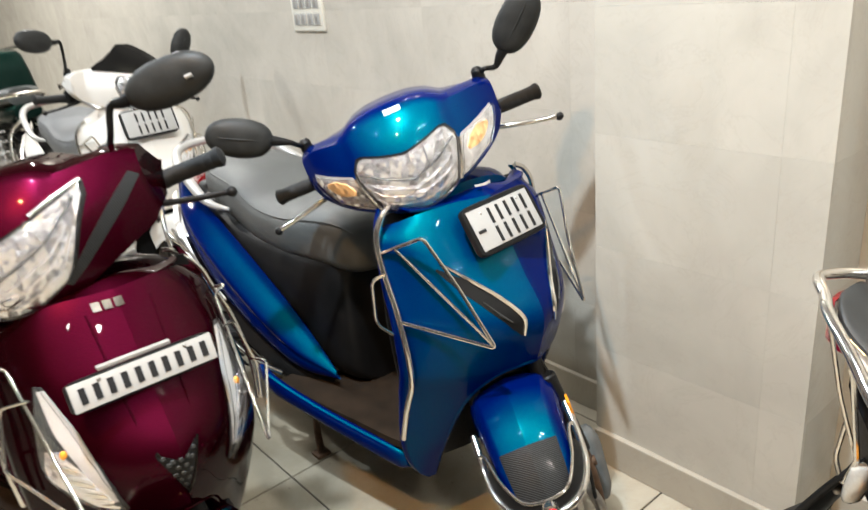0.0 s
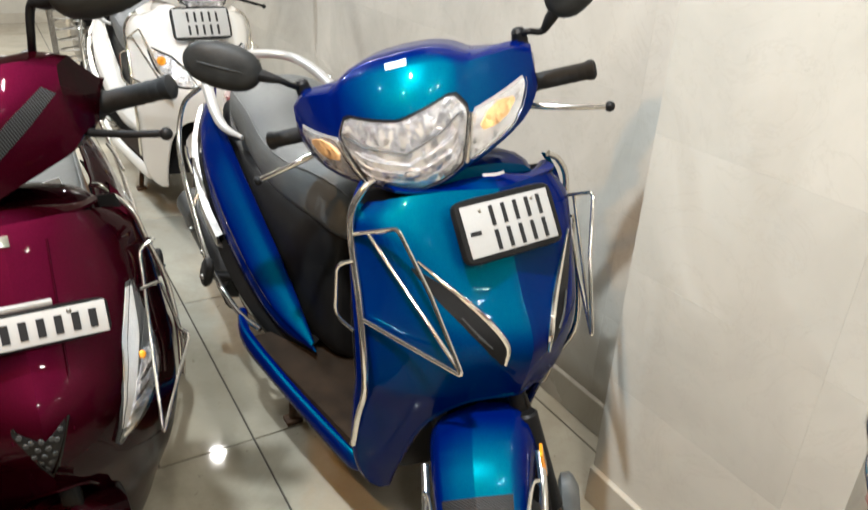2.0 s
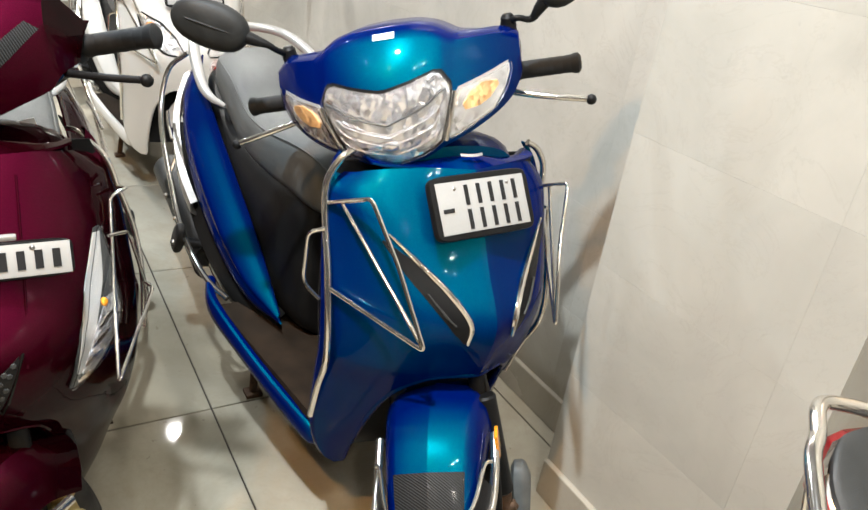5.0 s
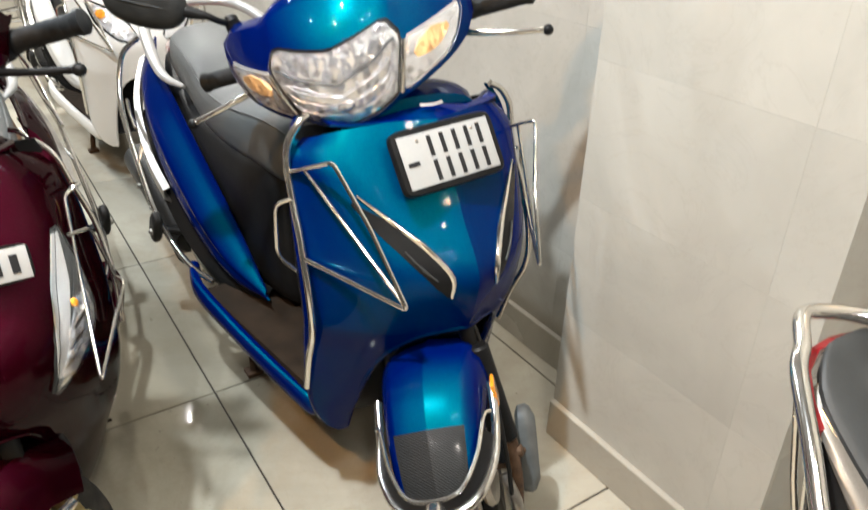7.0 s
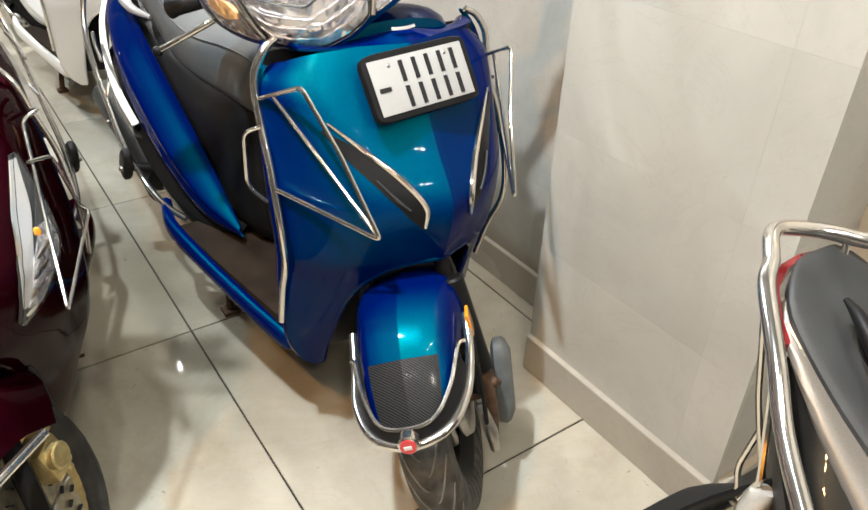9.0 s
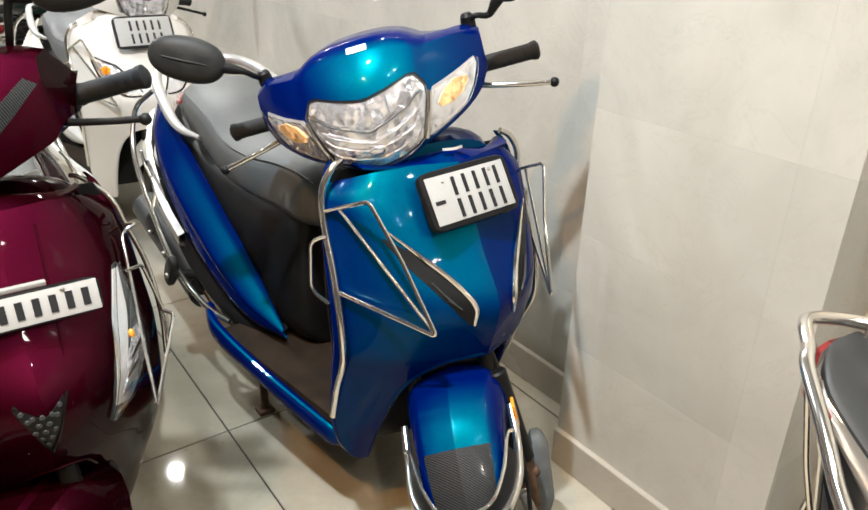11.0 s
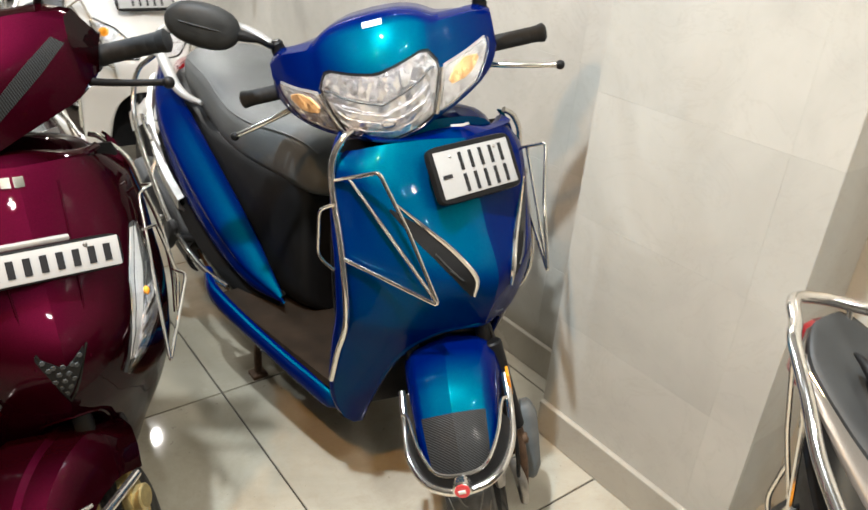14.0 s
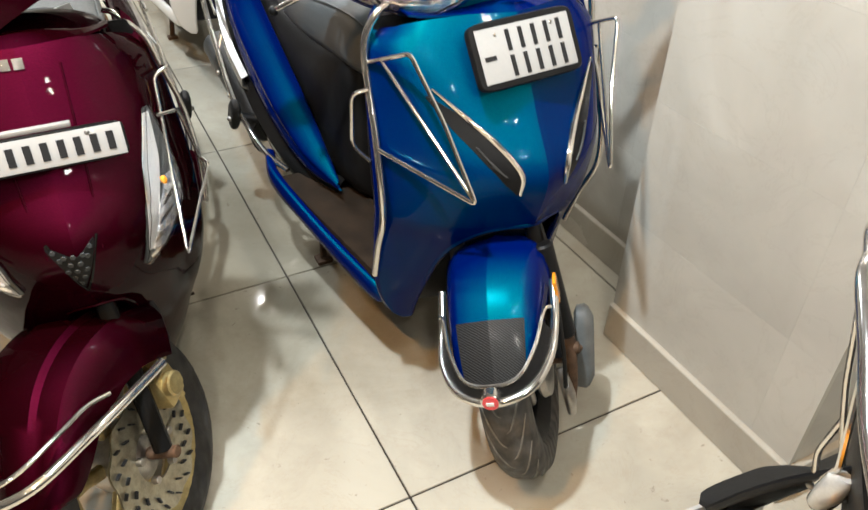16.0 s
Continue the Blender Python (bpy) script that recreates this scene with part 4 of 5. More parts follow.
def build_body(top, paint_mat, style):
    seat_mat = style["seat"]
    rings = []
    for y, w, hi, lo in SEAT[:style["seat_rows"]]:
        c, h = 0.5 * (hi + lo), 0.5 * (hi - lo)
        rings.append([(p[0], y, p[2] + 0.012 * (1 - (p[0] / (w + 1e-6)) ** 2) * (p[2] > c)) for p in oval((0, y, c), (w, 0, 0), (0, 0, h), 3.6, 32)])
    seat = part("seat", loft(rings, fine=4), seat_mat, top, "padded vinyl seat")
    for s in (1, -1):
        seam = [(s * (w * 0.93), y, hi - 0.018) for y, w, hi, lo in SEAT[1:style["seat_rows"] - 1]]
        part("seat_seam", tube(seam, 0.0022, 6), seat_mat, seat)
    # dark centre body under the seat
    mid = []
    for y, w, hi, lo in ((0.52, 0.10, 0.66, 0.285), (0.535, 0.135, 0.67, 0.283), (0.60, 0.158, 0.67, 0.283), (0.75, 0.172, 0.66, 0.29), (1.0, 0.185, 0.67, 0.36), (1.25, 0.165, 0.70, 0.47), (1.42, 0.12, 0.72, 0.56)):
        mid.append(oval((0, y, 0.5 * (hi + lo)), (w, 0, 0), (0, 0, 0.5 * (hi - lo)), 4.5, 28))
    if style["custom_tail"]:
        mid = [oval((0.01, y, 0.5 * (hi + lo)), (w, 0, 0), (0, 0, 0.5 * (hi - lo)), 4.5, 28) for y, w, hi, lo in ((0.52, 0.10, 0.66, 0.285), (0.54, 0.135, 0.67, 0.283), (0.75, 0.14, 0.66, 0.29), (0.95, 0.11, 0.67, 0.36), (1.10, 0.085, 0.66, 0.46), (1.30, 0.07, 0.68, 0.52), (1.44, 0.05, 0.72, 0.60))]
    part("centre_body", loft(mid, fine=3), style["under"], top)
    for s in (1, -1) if not style["custom_tail"] else ():
        rows = []
        up = spline([(0.172, 0.560, 0.345), (0.182, 0.70, 0.462), (0.190, 0.90, 0.578), (0.188, 1.10, 0.665), (0.168, 1.30, 0.715), (0.125, 1.47, 0.745)], 26)
        dn = spline([(0.172, 0.548, 0.322), (0.212, 0.70, 0.322), (0.240, 0.90, 0.398), (0.244, 1.10, 0.500), (0.212, 1.32, 0.600), (0.135, 1.50, 0.680)], 26)
        for a, b in zip(dn, up):
            r = []
            for k in np.linspace(0, 1, 21):
                p = a * (1 - k) + b * k
                bulge = 0.030 * math.sin(math.pi * min(1, k * 1.15)) ** 0.8 * min(1.0, 6 * abs(a[2] - b[2])) + 0.011 * min(1.0, 8 * abs(a[2] - b[2])) * min(1.0, max(0.0, (k - 0.44) / 0.08)) * (1 - max(0.0, (k - 0.52) / 0.48) ** 2)
                r.append((s * (p[0] + bulge), p[1], p[2]))
            rows.append(r)
        pn = part("side_panel", sheet(rows, -0.005 * s), paint_mat, top)
        part("panel_badge", tube([(s * 0.287, 1.14, 0.585), (s * 0.280, 1.22, 0.605), (s * 0.270, 1.28, 0.62)], 0.005, 8), CHROME, pn)
        low = spline([(0.168, 0.60, 0.270), (0.232, 0.74, 0.285), (0.262, 0.92, 0.348), (0.262, 1.10, 0.435), (0.224, 1.30, 0.525)], 18)
        part("lower_trim", sheet([[(s * (p[0] - 0.032), p[1], p[2] + 0.050), (s * (p[0] - 0.014), p[1], p[2] + 0.034), (s * (p[0] - 0.004), p[1], p[2] + 0.012), (s * (p[0] - 0.010), p[1], p[2] - 0.012), (s * (p[0] - 0.03), p[1] + 0.005, p[2] - 0.045)] for p in low], -0.004 * s), SMOKE, top, "glossy black lower side panel")
        if not style["custom_tail"]:
            bright = spline([(0.266, 1.00, 0.438), (0.272, 1.10, 0.488), (0.260, 1.22, 0.548), (0.230, 1.34, 0.605), (0.175, 1.46, 0.662)], 14)
            bt = part("bright_trim", sheet([[(s * (p[0] - 0.012), p[1], p[2] + 0.018 + 0.014 * k), (s * (p[0] + 0.004), p[1], p[2] + 0.012 + 0.01 * k), (s * (p[0] + 0.004), p[1], p[2] - 0.010 - 0.006 * k), (s * (p[0] - 0.010), p[1], p[2] - 0.020 - 0.006 * k)] for p, k in zip(bright, np.linspace(0, 1, 14))], -0.004 * s), style["trim"], top, "silver trim below the side panel")
            for i in range(6):
                p = bright[4 + i]
                part("name_bar", box((s * (p[0] + 0.006) - 0.002, p[1] - 0.006, p[2] - 0.004), (s * (p[0] + 0.006) + 0.002, p[1] + 0.006, p[2] + 0.012), 0.0015), INK, bt)
            pad = loft([oval((s * x, 0, 0), (0, 0.024 * k, 0), (0, 0, 0.066 * k), 2.8, 22) for x, k in ((0.0, 0.85), (0.004, 0.97), (0.012, 1.0), (0.018, 0.95), (0.022, 0.8))])
            pad.transform(Matrix.Translation((s * 0.305, 0.955, 0.375)) @ Matrix.Rotation(radians(38), 4, "X"))
            ft = part("pillion_footrest", pad, RUBBER, top, "folded black pillion footrest")
            part("footrest_bolt", ball((s * 0.329, 0.955, 0.365), 0.008), STEEL, ft)
            part("footrest_arm", disc((s * 0.20, 0.93, 0.34), (s * 0.308, 0.95, 0.37), 0.012), BLACK, ft)
        # floor board's edge
        edge = []
        for y, x, z, h in ((0.238, 0.190, 0.232, 0.018), (0.27, 0.207, 0.238, 0.028), (0.40, 0.235, 0.255, 0.026), (0.56, 0.262, 0.272, 0.026), (0.72, 0.285, 0.295, 0.03), (0.80, 0.27, 0.315, 0.022)):
            x -= slim(0.25) * float(np.interp(y, (0.238, 0.40, 0.72), (1.15, 0.9, 0)))
            edge.append(oval((s * x, y, z), (0.014, 0, 0.004 * s), (0, 0, h), 2.6, 14))
        part("sill", loft(edge, fine=4), paint_mat, top)
    board = bmesh.new()
    P = [[(x, y, 0.268 + 0.10 * max(0, 0.27 - y) + 0.05 * max(0, y - 0.55)) for x in np.linspace(-1, 1, 9) * float(np.interp(y, (0.2, 0.4, 0.72), (0.2 - slim(0.25), 0.226 - slim(0.25), 0.27)))] for y in np.linspace(0.222, 0.72, 10)]
    fl = part("floor_board", sheet(P, -0.02, board), style["mat"], top, "dark ribbed footboard")
    for i in range(9):
        part("mat_rib", box((-0.17, 0.27 + i * 0.04, 0.268), (0.17, 0.276 + i * 0.04, 0.273), 0.0015), style["mat"], fl)
    part("bag_hook", rod([(0.0, 0.29, 0.62), (0.0, 0.33, 0.61), (0.0, 0.33, 0.635)], 0.004), CHROME, top)
    # tail, engine, rear wheel
    if not style["custom_tail"]:
        part("tail_lamp", loft([oval((0, y, 0.69), (w, 0, 0), (0, 0, h), 2.6, 20) for y, w, h in ((1.44, 0.10, 0.045), (1.50, 0.095, 0.045), (1.53, 0.07, 0.03))]), RED, top, "red tail lamp")
    part("engine_case", loft([oval((x, 1.02, 0.25), (0, 0.30 * k, 0.03), (0, 0.0, 0.085 * k), 2.6, 24) for x, k in ((0.03, 0.8), (0.06, 1), (0.14, 1), (0.17, 0.85), (0.178, 0.6))]), STEEL, top)
    part("engine_block", box((-0.10, 0.78, 0.16), (0.05, 1.06, 0.36), 0.03), GUNGREY, top)
    w = new("rear_wheel")
    w.parent = top
    ax = Matrix.Translation((-0.02, 1.255, 0.222))
    t = lathe([(0.140, -0.034), (0.155, -0.045), (0.185, -0.048), (0.207, -0.041), (0.2215, -0.015), (0.2215, 0.015), (0.207, 0.041), (0.185, 0.048), (0.155, 0.045), (0.140, 0.034), (0.14, -0.034)], 44)
    t.transform(ax)
    part("tyre", t, TYRE, w)
    h = lathe([(0, -0.04), (0.06, -0.035), (0.138, -0.03), (0.142, 0.0), (0.138, 0.03), (0.06, 0.035), (0, 0.04)], 32)
    h.transform(ax)
    part("rim", h, BLACK, w)
    part("mudguard", sheet([[(x, 1.25 + r * math.cos(a), 0.24 + r * math.sin(a)) for x in np.linspace(-0.075, 0.045, 5)] for a, r in zip(np.linspace(radians(120), radians(-8), 16), np.linspace(0.27, 0.30, 16))], 0.004), BLACK, top)
    sil = disc((-0.225, 0.98, 0.30), (-0.235, 1.45, 0.39), 0.050, 0.012, 24)
    ms = part("silencer", sil, GUNGREY, top, "black exhaust silencer")
    P = [[(-0.225 - 0.06 * math.cos(b), y, 0.315 + 0.19 * (y - 0.98) + 0.06 * math.sin(b)) for b in np.linspace(-1.0, 1.3, 9)] for y in np.linspace(0.93, 1.30, 9)]
    part("heat_shield", sheet(P, 0.004), BLACK, ms)
    for y in (1.0, 1.12, 1.24):
        part("shield_bolt", ball((-0.288, y, 0.33 + 0.19 * (y - 0.98)), 0.007), STEEL, ms)
    part("exhaust_pipe", tube([(-0.06, 0.82, 0.22), (-0.16, 0.84, 0.20), (-0.21, 0.92, 0.25), (-0.225, 1.0, 0.305)], 0.014), RUSTY, top)
    st = bmesh.new()
    for s in (1, -1):
        tube([(s * 0.07, 0.80, 0.21), (s * 0.15, 0.76, 0.10), (s * 0.178, 0.715, 0.012)], 0.011, 10, bm=st)
        box((s * 0.178 - 0.022, 0.695, 0.0), (s * 0.178 + 0.022, 0.735, 0.012), 0.003, st)
    tube([(-0.13, 0.77, 0.13), (0, 0.77, 0.14), (0.13, 0.77, 0.13)], 0.009, bm=st)
    part("centre_stand", st, RUSTY, top, "rusty centre stand")
    rail = bmesh.new()
    path = [(-0.165, 1.06, 0.70), (-0.195, 1.12, 0.715), (-0.195, 1.22, 0.745), (-0.165, 1.40, 0.80), (-0.09, 1.50, 0.825), (0.09, 1.50, 0.825), (0.165, 1.40, 0.80), (0.195, 1.22, 0.745), (0.195, 1.12, 0.715), (0.165, 1.06, 0.70)]
    if style["rail"]:
        part("grab_rail", tube(path, (0.006, 0.012, 0.016, 0.016, 0.014, 0.014, 0.016, 0.016, 0.012, 0.006), 12, bm=rail), SILVER, top, "silver grab rail behind the seat")
    else:
        rail.free()
    if style["side_bars"]:
        for s in (-1, 1):
            bar = [(s * 0.20, 1.33, 0.78), (s * 0.25, 1.36, 0.72), (s * 0.285, 1.30, 0.60), (s * 0.298, 1.12, 0.47), (s * 0.302, 0.96, 0.385), (s * 0.285, 0.80, 0.335), (s * 0.25, 0.72, 0.31)]
            g = part("side_guard", tube(bar, 0.0075, 10), CHROME, top, "chrome guard bar along the side")
            part("guard_stay", rod([(s * 0.25, 1.20, 0.56), (s * 0.297, 1.14, 0.485)], 0.005), CHROME, g)


ROUND_LAMP = [(-0.104, 0.984, 0.996), (-0.089, 0.938, 1.022), (-0.078, 0.908, 1.020), (-0.045, 0.894, 1.013), (0, 0.885, 1.005), (0.045, 0.894, 1.013), (0.078, 0.908, 1.020), (0.089, 0.938, 1.022), (0.104, 0.984, 0.996)]
SIDE_LAMP = [(0.094, 0.912, 0.920), (0.116, 0.917, 0.985), (0.168, 0.934, 0.990), (0.190, 0.960, 0.993), (0.200, 0.984, 0.994)]


def head_style(**k):
    s = dict(sticker=False, lamp=ROUND_LAMP, indicator=SIDE_LAMP, strip=[(0.111, 0.986), (0.104, 0.962), (0.096, 0.935), (0.086, 0.908)], chin=(0.872, 0.880, 0.893, 0.905, 0.922, 0.938, 0.965), lever=CHROME, stalk=BLACK, mirror_base=(0.205, 0.335, 1.012), rib=True,
             mirror=[((0.318, 0.287, 1.125), 30), ((0.318, 0.320, 1.118), 46)], mirror_size=(0.070, 0.042))
    s.update(k)
    return s


def body_style(**k):
    s = dict(seat=VINYL, under=BLACK, mat=MAT, rail=True, side_bars=True, custom_tail=False, seat_rows=10, trim=STEEL)
    s.update(k)
    return s


# ---- the place ----
def slab(name, lo, hi, material, bevel=0.0):
    ob = part(name, box(lo, hi, bevel), material, None)
    return tagged(ob, kind="structure")


PITCH = 0.785
JOINT_X, JOINT_Y = 0.647, 0.780
floor = slab("floor", (-4.0, -4.0, -0.12), (1.70, 8.70, -0.0035), GROUT)
tagged(floor, "glossy beige floor of large square tiles with dark joints", "floor")
BACK, FACE, NEAR, FAR, DEEP = 1.49, 1.305, 0.455, 0.995, 8.50
wall_east = slab("wall_east", (BACK + 0.012, -4.0, 0), (1.70, 8.70, 2.8), WALLJOINT)
tagged(wall_east, "polished beige marble wall in thin slabs", "wall")
wall_north = slab("wall_north", (-4.0, DEEP + 0.012, 0), (BACK + 0.012, 8.70, 2.8), WALLJOINT)
tagged(wall_north, "polished beige marble end wall", "wall")
# unseen walls and ceiling added to close the room, dark to quieten paint reflections
closing_wall_west = slab("closing_wall_west", (-4.2, -4.0, 0), (-4.0, 8.70, 2.8), DIM)
closing_wall_south = slab("closing_wall_south", (-4.2, -4.2, 0), (1.70, -4.0, 2.8), DIM)
ceiling = slab("ceiling", (-4.2, -4.2, 2.8), (1.70, 8.70, 2.95), CEIL)
for w in (closing_wall_west, closing_wall_south):
    tagged(w, "plain dark grey wall, added unseen to close the room", "wall")
tagged(ceiling, "plain pale grey ceiling", "ceiling")
pillar = slab("pillar", (FACE + 0.012, NEAR + 0.012, 0), (BACK + 0.012, FAR - 0.012, 2.8), WALLJOINT)
tagged(pillar, "marble-clad pillar standing out of the wall", "pillar")


# ---- the blue scooter ----
blue = thing("scooter", 0.942, 0.875, 0, "metallic blue scooter with chrome guards on its centre stand", "scooter", "parked scooters")
TURNED = steering(STEER_DEG)
build_apron(blue, BLUE, BLACK)
build_guard(blue)
for s in (1, -1):
    vane = [(s * 0.168, 0.752), (s * 0.128, 0.712), (s * 0.085, 0.668), (s * 0.056, 0.625), (s * 0.048, 0.598)]
    v = part("air_vent", blade(on_apron, vane, (0.002, 0.014, 0.021, 0.017, 0.004), 0.0015, 0.003), BLACK, blue, "black vent with a chrome brow")
    brow = [tuple(on_apron(x - s * 0.010, z + 0.012, 0.003)) for x, z in vane[:-1]] + [tuple(on_apron(s * 0.046, 0.598, 0.003))]
    part("chrome_brow", tube(brow, (0.002, 0.0045, 0.0055, 0.0055, 0.003), 8), CHROME, v)
    for k in (0.3, 0.5, 0.7):
        i = int(k * 4)
        part("vent_fin", tube([tuple(on_apron(s * x, z, 0.004)) for x, z in ((0.125 - 0.05 * k, 0.70 - 0.07 * k), (0.105 - 0.05 * k, 0.668 - 0.05 * k))], 0.002, 6), GUNGREY, v)
number_plate(blue, (-0.006, 0.068, 0.821), 0.182, 0.087, 32, [(0.019, 0.034, bars(-0.045, 0.080, 5, 0.30)), (-0.022, 0.034, bars(-0.045, 0.080, 5, 0.30)), (-0.004, 0.007, [(-0.083, -0.062)])], 0.011, 1.5, 2.2)
part("makers_bar", columns(on_apron, [(-0.022, 0.884, 0.888), (0.022, 0.884, 0.888)], 0.001, 0.001, 6, 3), SILVER, blue)
build_head(blue, TURNED, BLUE, head_style(sticker=True))
build_front_wheel(blue, TURNED, BLUE, False, True, True)
build_body(blue, BLUE, body_style())

# ---- the wine-red scooter ----
SHAPE.update(slope=0.06, soft=0.045, top=0.880, arch=0.48, swell=0.0, slim=1.0, round=0.4, fade=0.0)
wine = thing("scooter", 0.205, 0.985, 0, "dark wine-red metallic scooter with chrome guards", "scooter", "parked scooters")
build_apron(wine, WINE, BLACK)
build_guard(wine, False)
for s in (1, -1):
    rows = [(s * 0.146, 0.770), (s * 0.144, 0.70), (s * 0.140, 0.635), (s * 0.120, 0.590), (s * 0.088, 0.553)]
    lamp = part("position_lamp", blade(on_apron, rows, (0.004, 0.022, 0.034, 0.026, 0.003), 0.002, 0.004), GUNGREY, wine, "tall clear indicator lamp in the leg shield")
    part("white_lip", blade(on_apron, [(s * 0.144, 0.764), (s * 0.133, 0.70), (s * 0.119, 0.64), (s * 0.100, 0.575)], (0.004, 0.013, 0.010, 0.003), 0.0036, 0.003), PLATE, lamp, "white inner cover")
    part("lamp_well", blade(on_apron, [(s * 0.158, 0.700), (s * 0.152, 0.665), (s * 0.142, 0.625)], (0.003, 0.011, 0.006), 0.0040, 0.001), GUNGREY, lamp)
    part("reflector", blade(on_apron, [(s * 0.155, 0.668), (s * 0.146, 0.625), (s * 0.112, 0.572)], (0.008, 0.022, 0.010), 0.0048, 0.002), FACET, lamp)
    part("amber_bulb", ball(on_apron(s * 0.143, 0.664, 0.004), 0.0062, None, (1, 0.6, 1.3)), AMBER, lamp)
    for k in range(7):
        cell = blade(on_apron, [(s * (0.161 - 0.0075 * k), 0.645 - 0.0125 * k), (s * (0.132 - 0.006 * k), 0.633 - 0.0115 * k)], (0.002, 0.0042, 0.0025), 0.0060, 0.002)
        part("lamp_cell", cell, FACET if k % 2 else CHROME, lamp)
    glass = part("lens", blade(on_apron, rows, (0.003, 0.020, 0.031, 0.024, 0.003), 0.0075, 0.0012), LENS, lamp)
    glass.visible_shadow = False
    part("body_crease", tube([tuple(on_apron(s * x, z, 0.0)) for x, z in ((0.052, 0.855), (0.049, 0.79), (0.044, 0.70), (0.037, 0.624))], 0.0018, 8), WINE, wine)
gr = part("nose_grille", columns(on_apron, [(-0.036, 0.638, 0.645), (-0.014, 0.590, 0.630), (-0.003, 0.562, 0.622), (0.010, 0.590, 0.630), (0.028, 0.638, 0.645)], 0.002, 0.003), BLACK, wine, "black honeycomb nose grille")
for i in range(5):
    for j in range(5 - i):
        x, z = (j - (4 - i) / 2) * 0.012 - 0.004, 0.626 - i * 0.0125 + (0.009 if j in (0, 4 - i) and i < 2 else 0.0)
        part("mesh_cell", disc(on_apron(x, z, 0.001), on_apron(x, z, 0.0035), 0.0042, 0.0008, 6), GUNGREY, gr)
for s in (1, -1):
    part("grille_edge", tube([tuple(on_apron(s * x, z, 0.003)) for x, z in ((0.033, 0.647), (0.013, 0.590), (0.0, 0.558))], 0.0020, 8), SMOKE, gr)
p = number_plate(wine, (-0.008, 0.026, 0.768), 0.226, 0.044, 20, [(0.0, 0.025, bars(-0.106, 0.106, 10, 0.46))], 0.0035)
part("plate_clip", box((-0.072, 0.036, 0.792), (0.043, 0.046, 0.799), 0.002), SILVER, p)
lg = part("makers_mark", columns(on_apron, [(-0.040, 0.855, 0.868), (-0.027, 0.855, 0.868)], 0.003, 0.003, 4, 3), CHROME, wine)
for x in (-0.023, -0.006):
    part("mark_bar", columns(on_apron, [(x, 0.855, 0.868), (x + 0.013, 0.855, 0.868)], 0.003, 0.003, 4, 3), CHROME, lg)
WINE_LAMP = [(-0.146, 1.012, 1.026), (-0.130, 0.985, 1.021), (-0.106, 0.942, 1.017), (-0.085, 0.912, 1.013), (-0.03, 0.893, 1.004), (0, 0.888, 1.000), (0.03, 0.893, 1.004), (0.085, 0.912, 1.013), (0.106, 0.942, 1.017), (0.130, 0.985, 1.021), (0.146, 1.012, 1.026)]
head = build_head(wine, steering(-38), WINE, head_style(lamp=WINE_LAMP, indicator=None, lever=BLACK, stalk=BLACK, strip=[(0.150, 1.030), (0.118, 1.026), (0.080, 1.019)], chin=(0.860, 0.866, 0.875, 0.890, 0.902, 0.908, 0.925),
                  mirror=[((0.32, 0.29, 1.125), 8), ((0.333, 0.295, 1.104), 2)], mirror_base=(0.165, 0.335, 1.000), rib=False, mirror_size=(0.078, 0.038)))
for s in (1, -1):
    b = blade(on_head, [(s * 0.212, 0.997), (s * 0.180, 0.972), (s * 0.150, 0.950), (s * 0.108, 0.920), (s * 0.075, 0.898)], (0.009, 0.011, 0.010, 0.008, 0.004), 0.0012, 0.001)
    b.transform(steering(-38))
    part("carbon_band", b, CARBON, head, "carbon-look film")
build_front_wheel(wine, steering(-38), WINE, True, False, False, 1.12, 0.035)
build_body(wine, WINE, body_style(under=TAN))

card = part("white_card", box((0.055, 0.262, 0.832), (0.095, 0.266, 0.885), 0.001), STICKER, wine, "white paper card tucked in")
card.data.transform(Matrix.Translation((0.075, 0.264, 0.858)) @ Matrix.Rotation(radians(-14), 4, "Y") @ Matrix.Translation((-0.075, -0.264, -0.858)))
# ---- the white scooter ----
SHAPE.update(slope=0.16, soft=0.02, top=0.915, arch=1.0, swell=0.015, slim=0.0)
white = thing("scooter", 0.905, 2.80, 0, "white scooter with a grey seat behind the blue one", "scooter", "parked scooters")
build_apron(white, WHITE, BLACK)
build_guard(white)
for s in (1, -1):
    rows = [(s * 0.172, 0.762), (s * 0.135, 0.715), (s * 0.085, 0.665), (s * 0.045, 0.64)]
    lamp = part("position_lamp", blade(on_apron, rows, (0.010, 0.040, 0.038, 0.010), 0.002, 0.004), BLACK, white, "slanted clear indicator lamp")
    part("reflector", blade(on_apron, rows, (0.005, 0.031, 0.030, 0.005), 0.0035, 0.002), FACET, lamp)
    part("amber_bulb", ball(on_apron(s * 0.140, 0.722, 0.008), 0.017, None, (1, 0.5, 1)), AMBER, lamp)
    glass = part("lens", blade(on_apron, rows, (0.007, 0.035, 0.034, 0.007), 0.012, 0.0015), LENS, lamp)
    glass.visible_shadow = False
number_plate(white, (0.012, 0.062, 0.852), 0.196, 0.102, 24, [(0.021, 0.036, bars(-0.06, 0.07, 5, 0.30)), (-0.026, 0.036, bars(-0.06, 0.07, 5, 0.30))], 0.008)
build_head(white, steering(13), WHITE, head_style(stalk=BLACK, lever=BLACK, indicator=None, mirror=[((0.335, 0.29, 1.160), 4), ((0.300, 0.31, 1.135), 70)]))
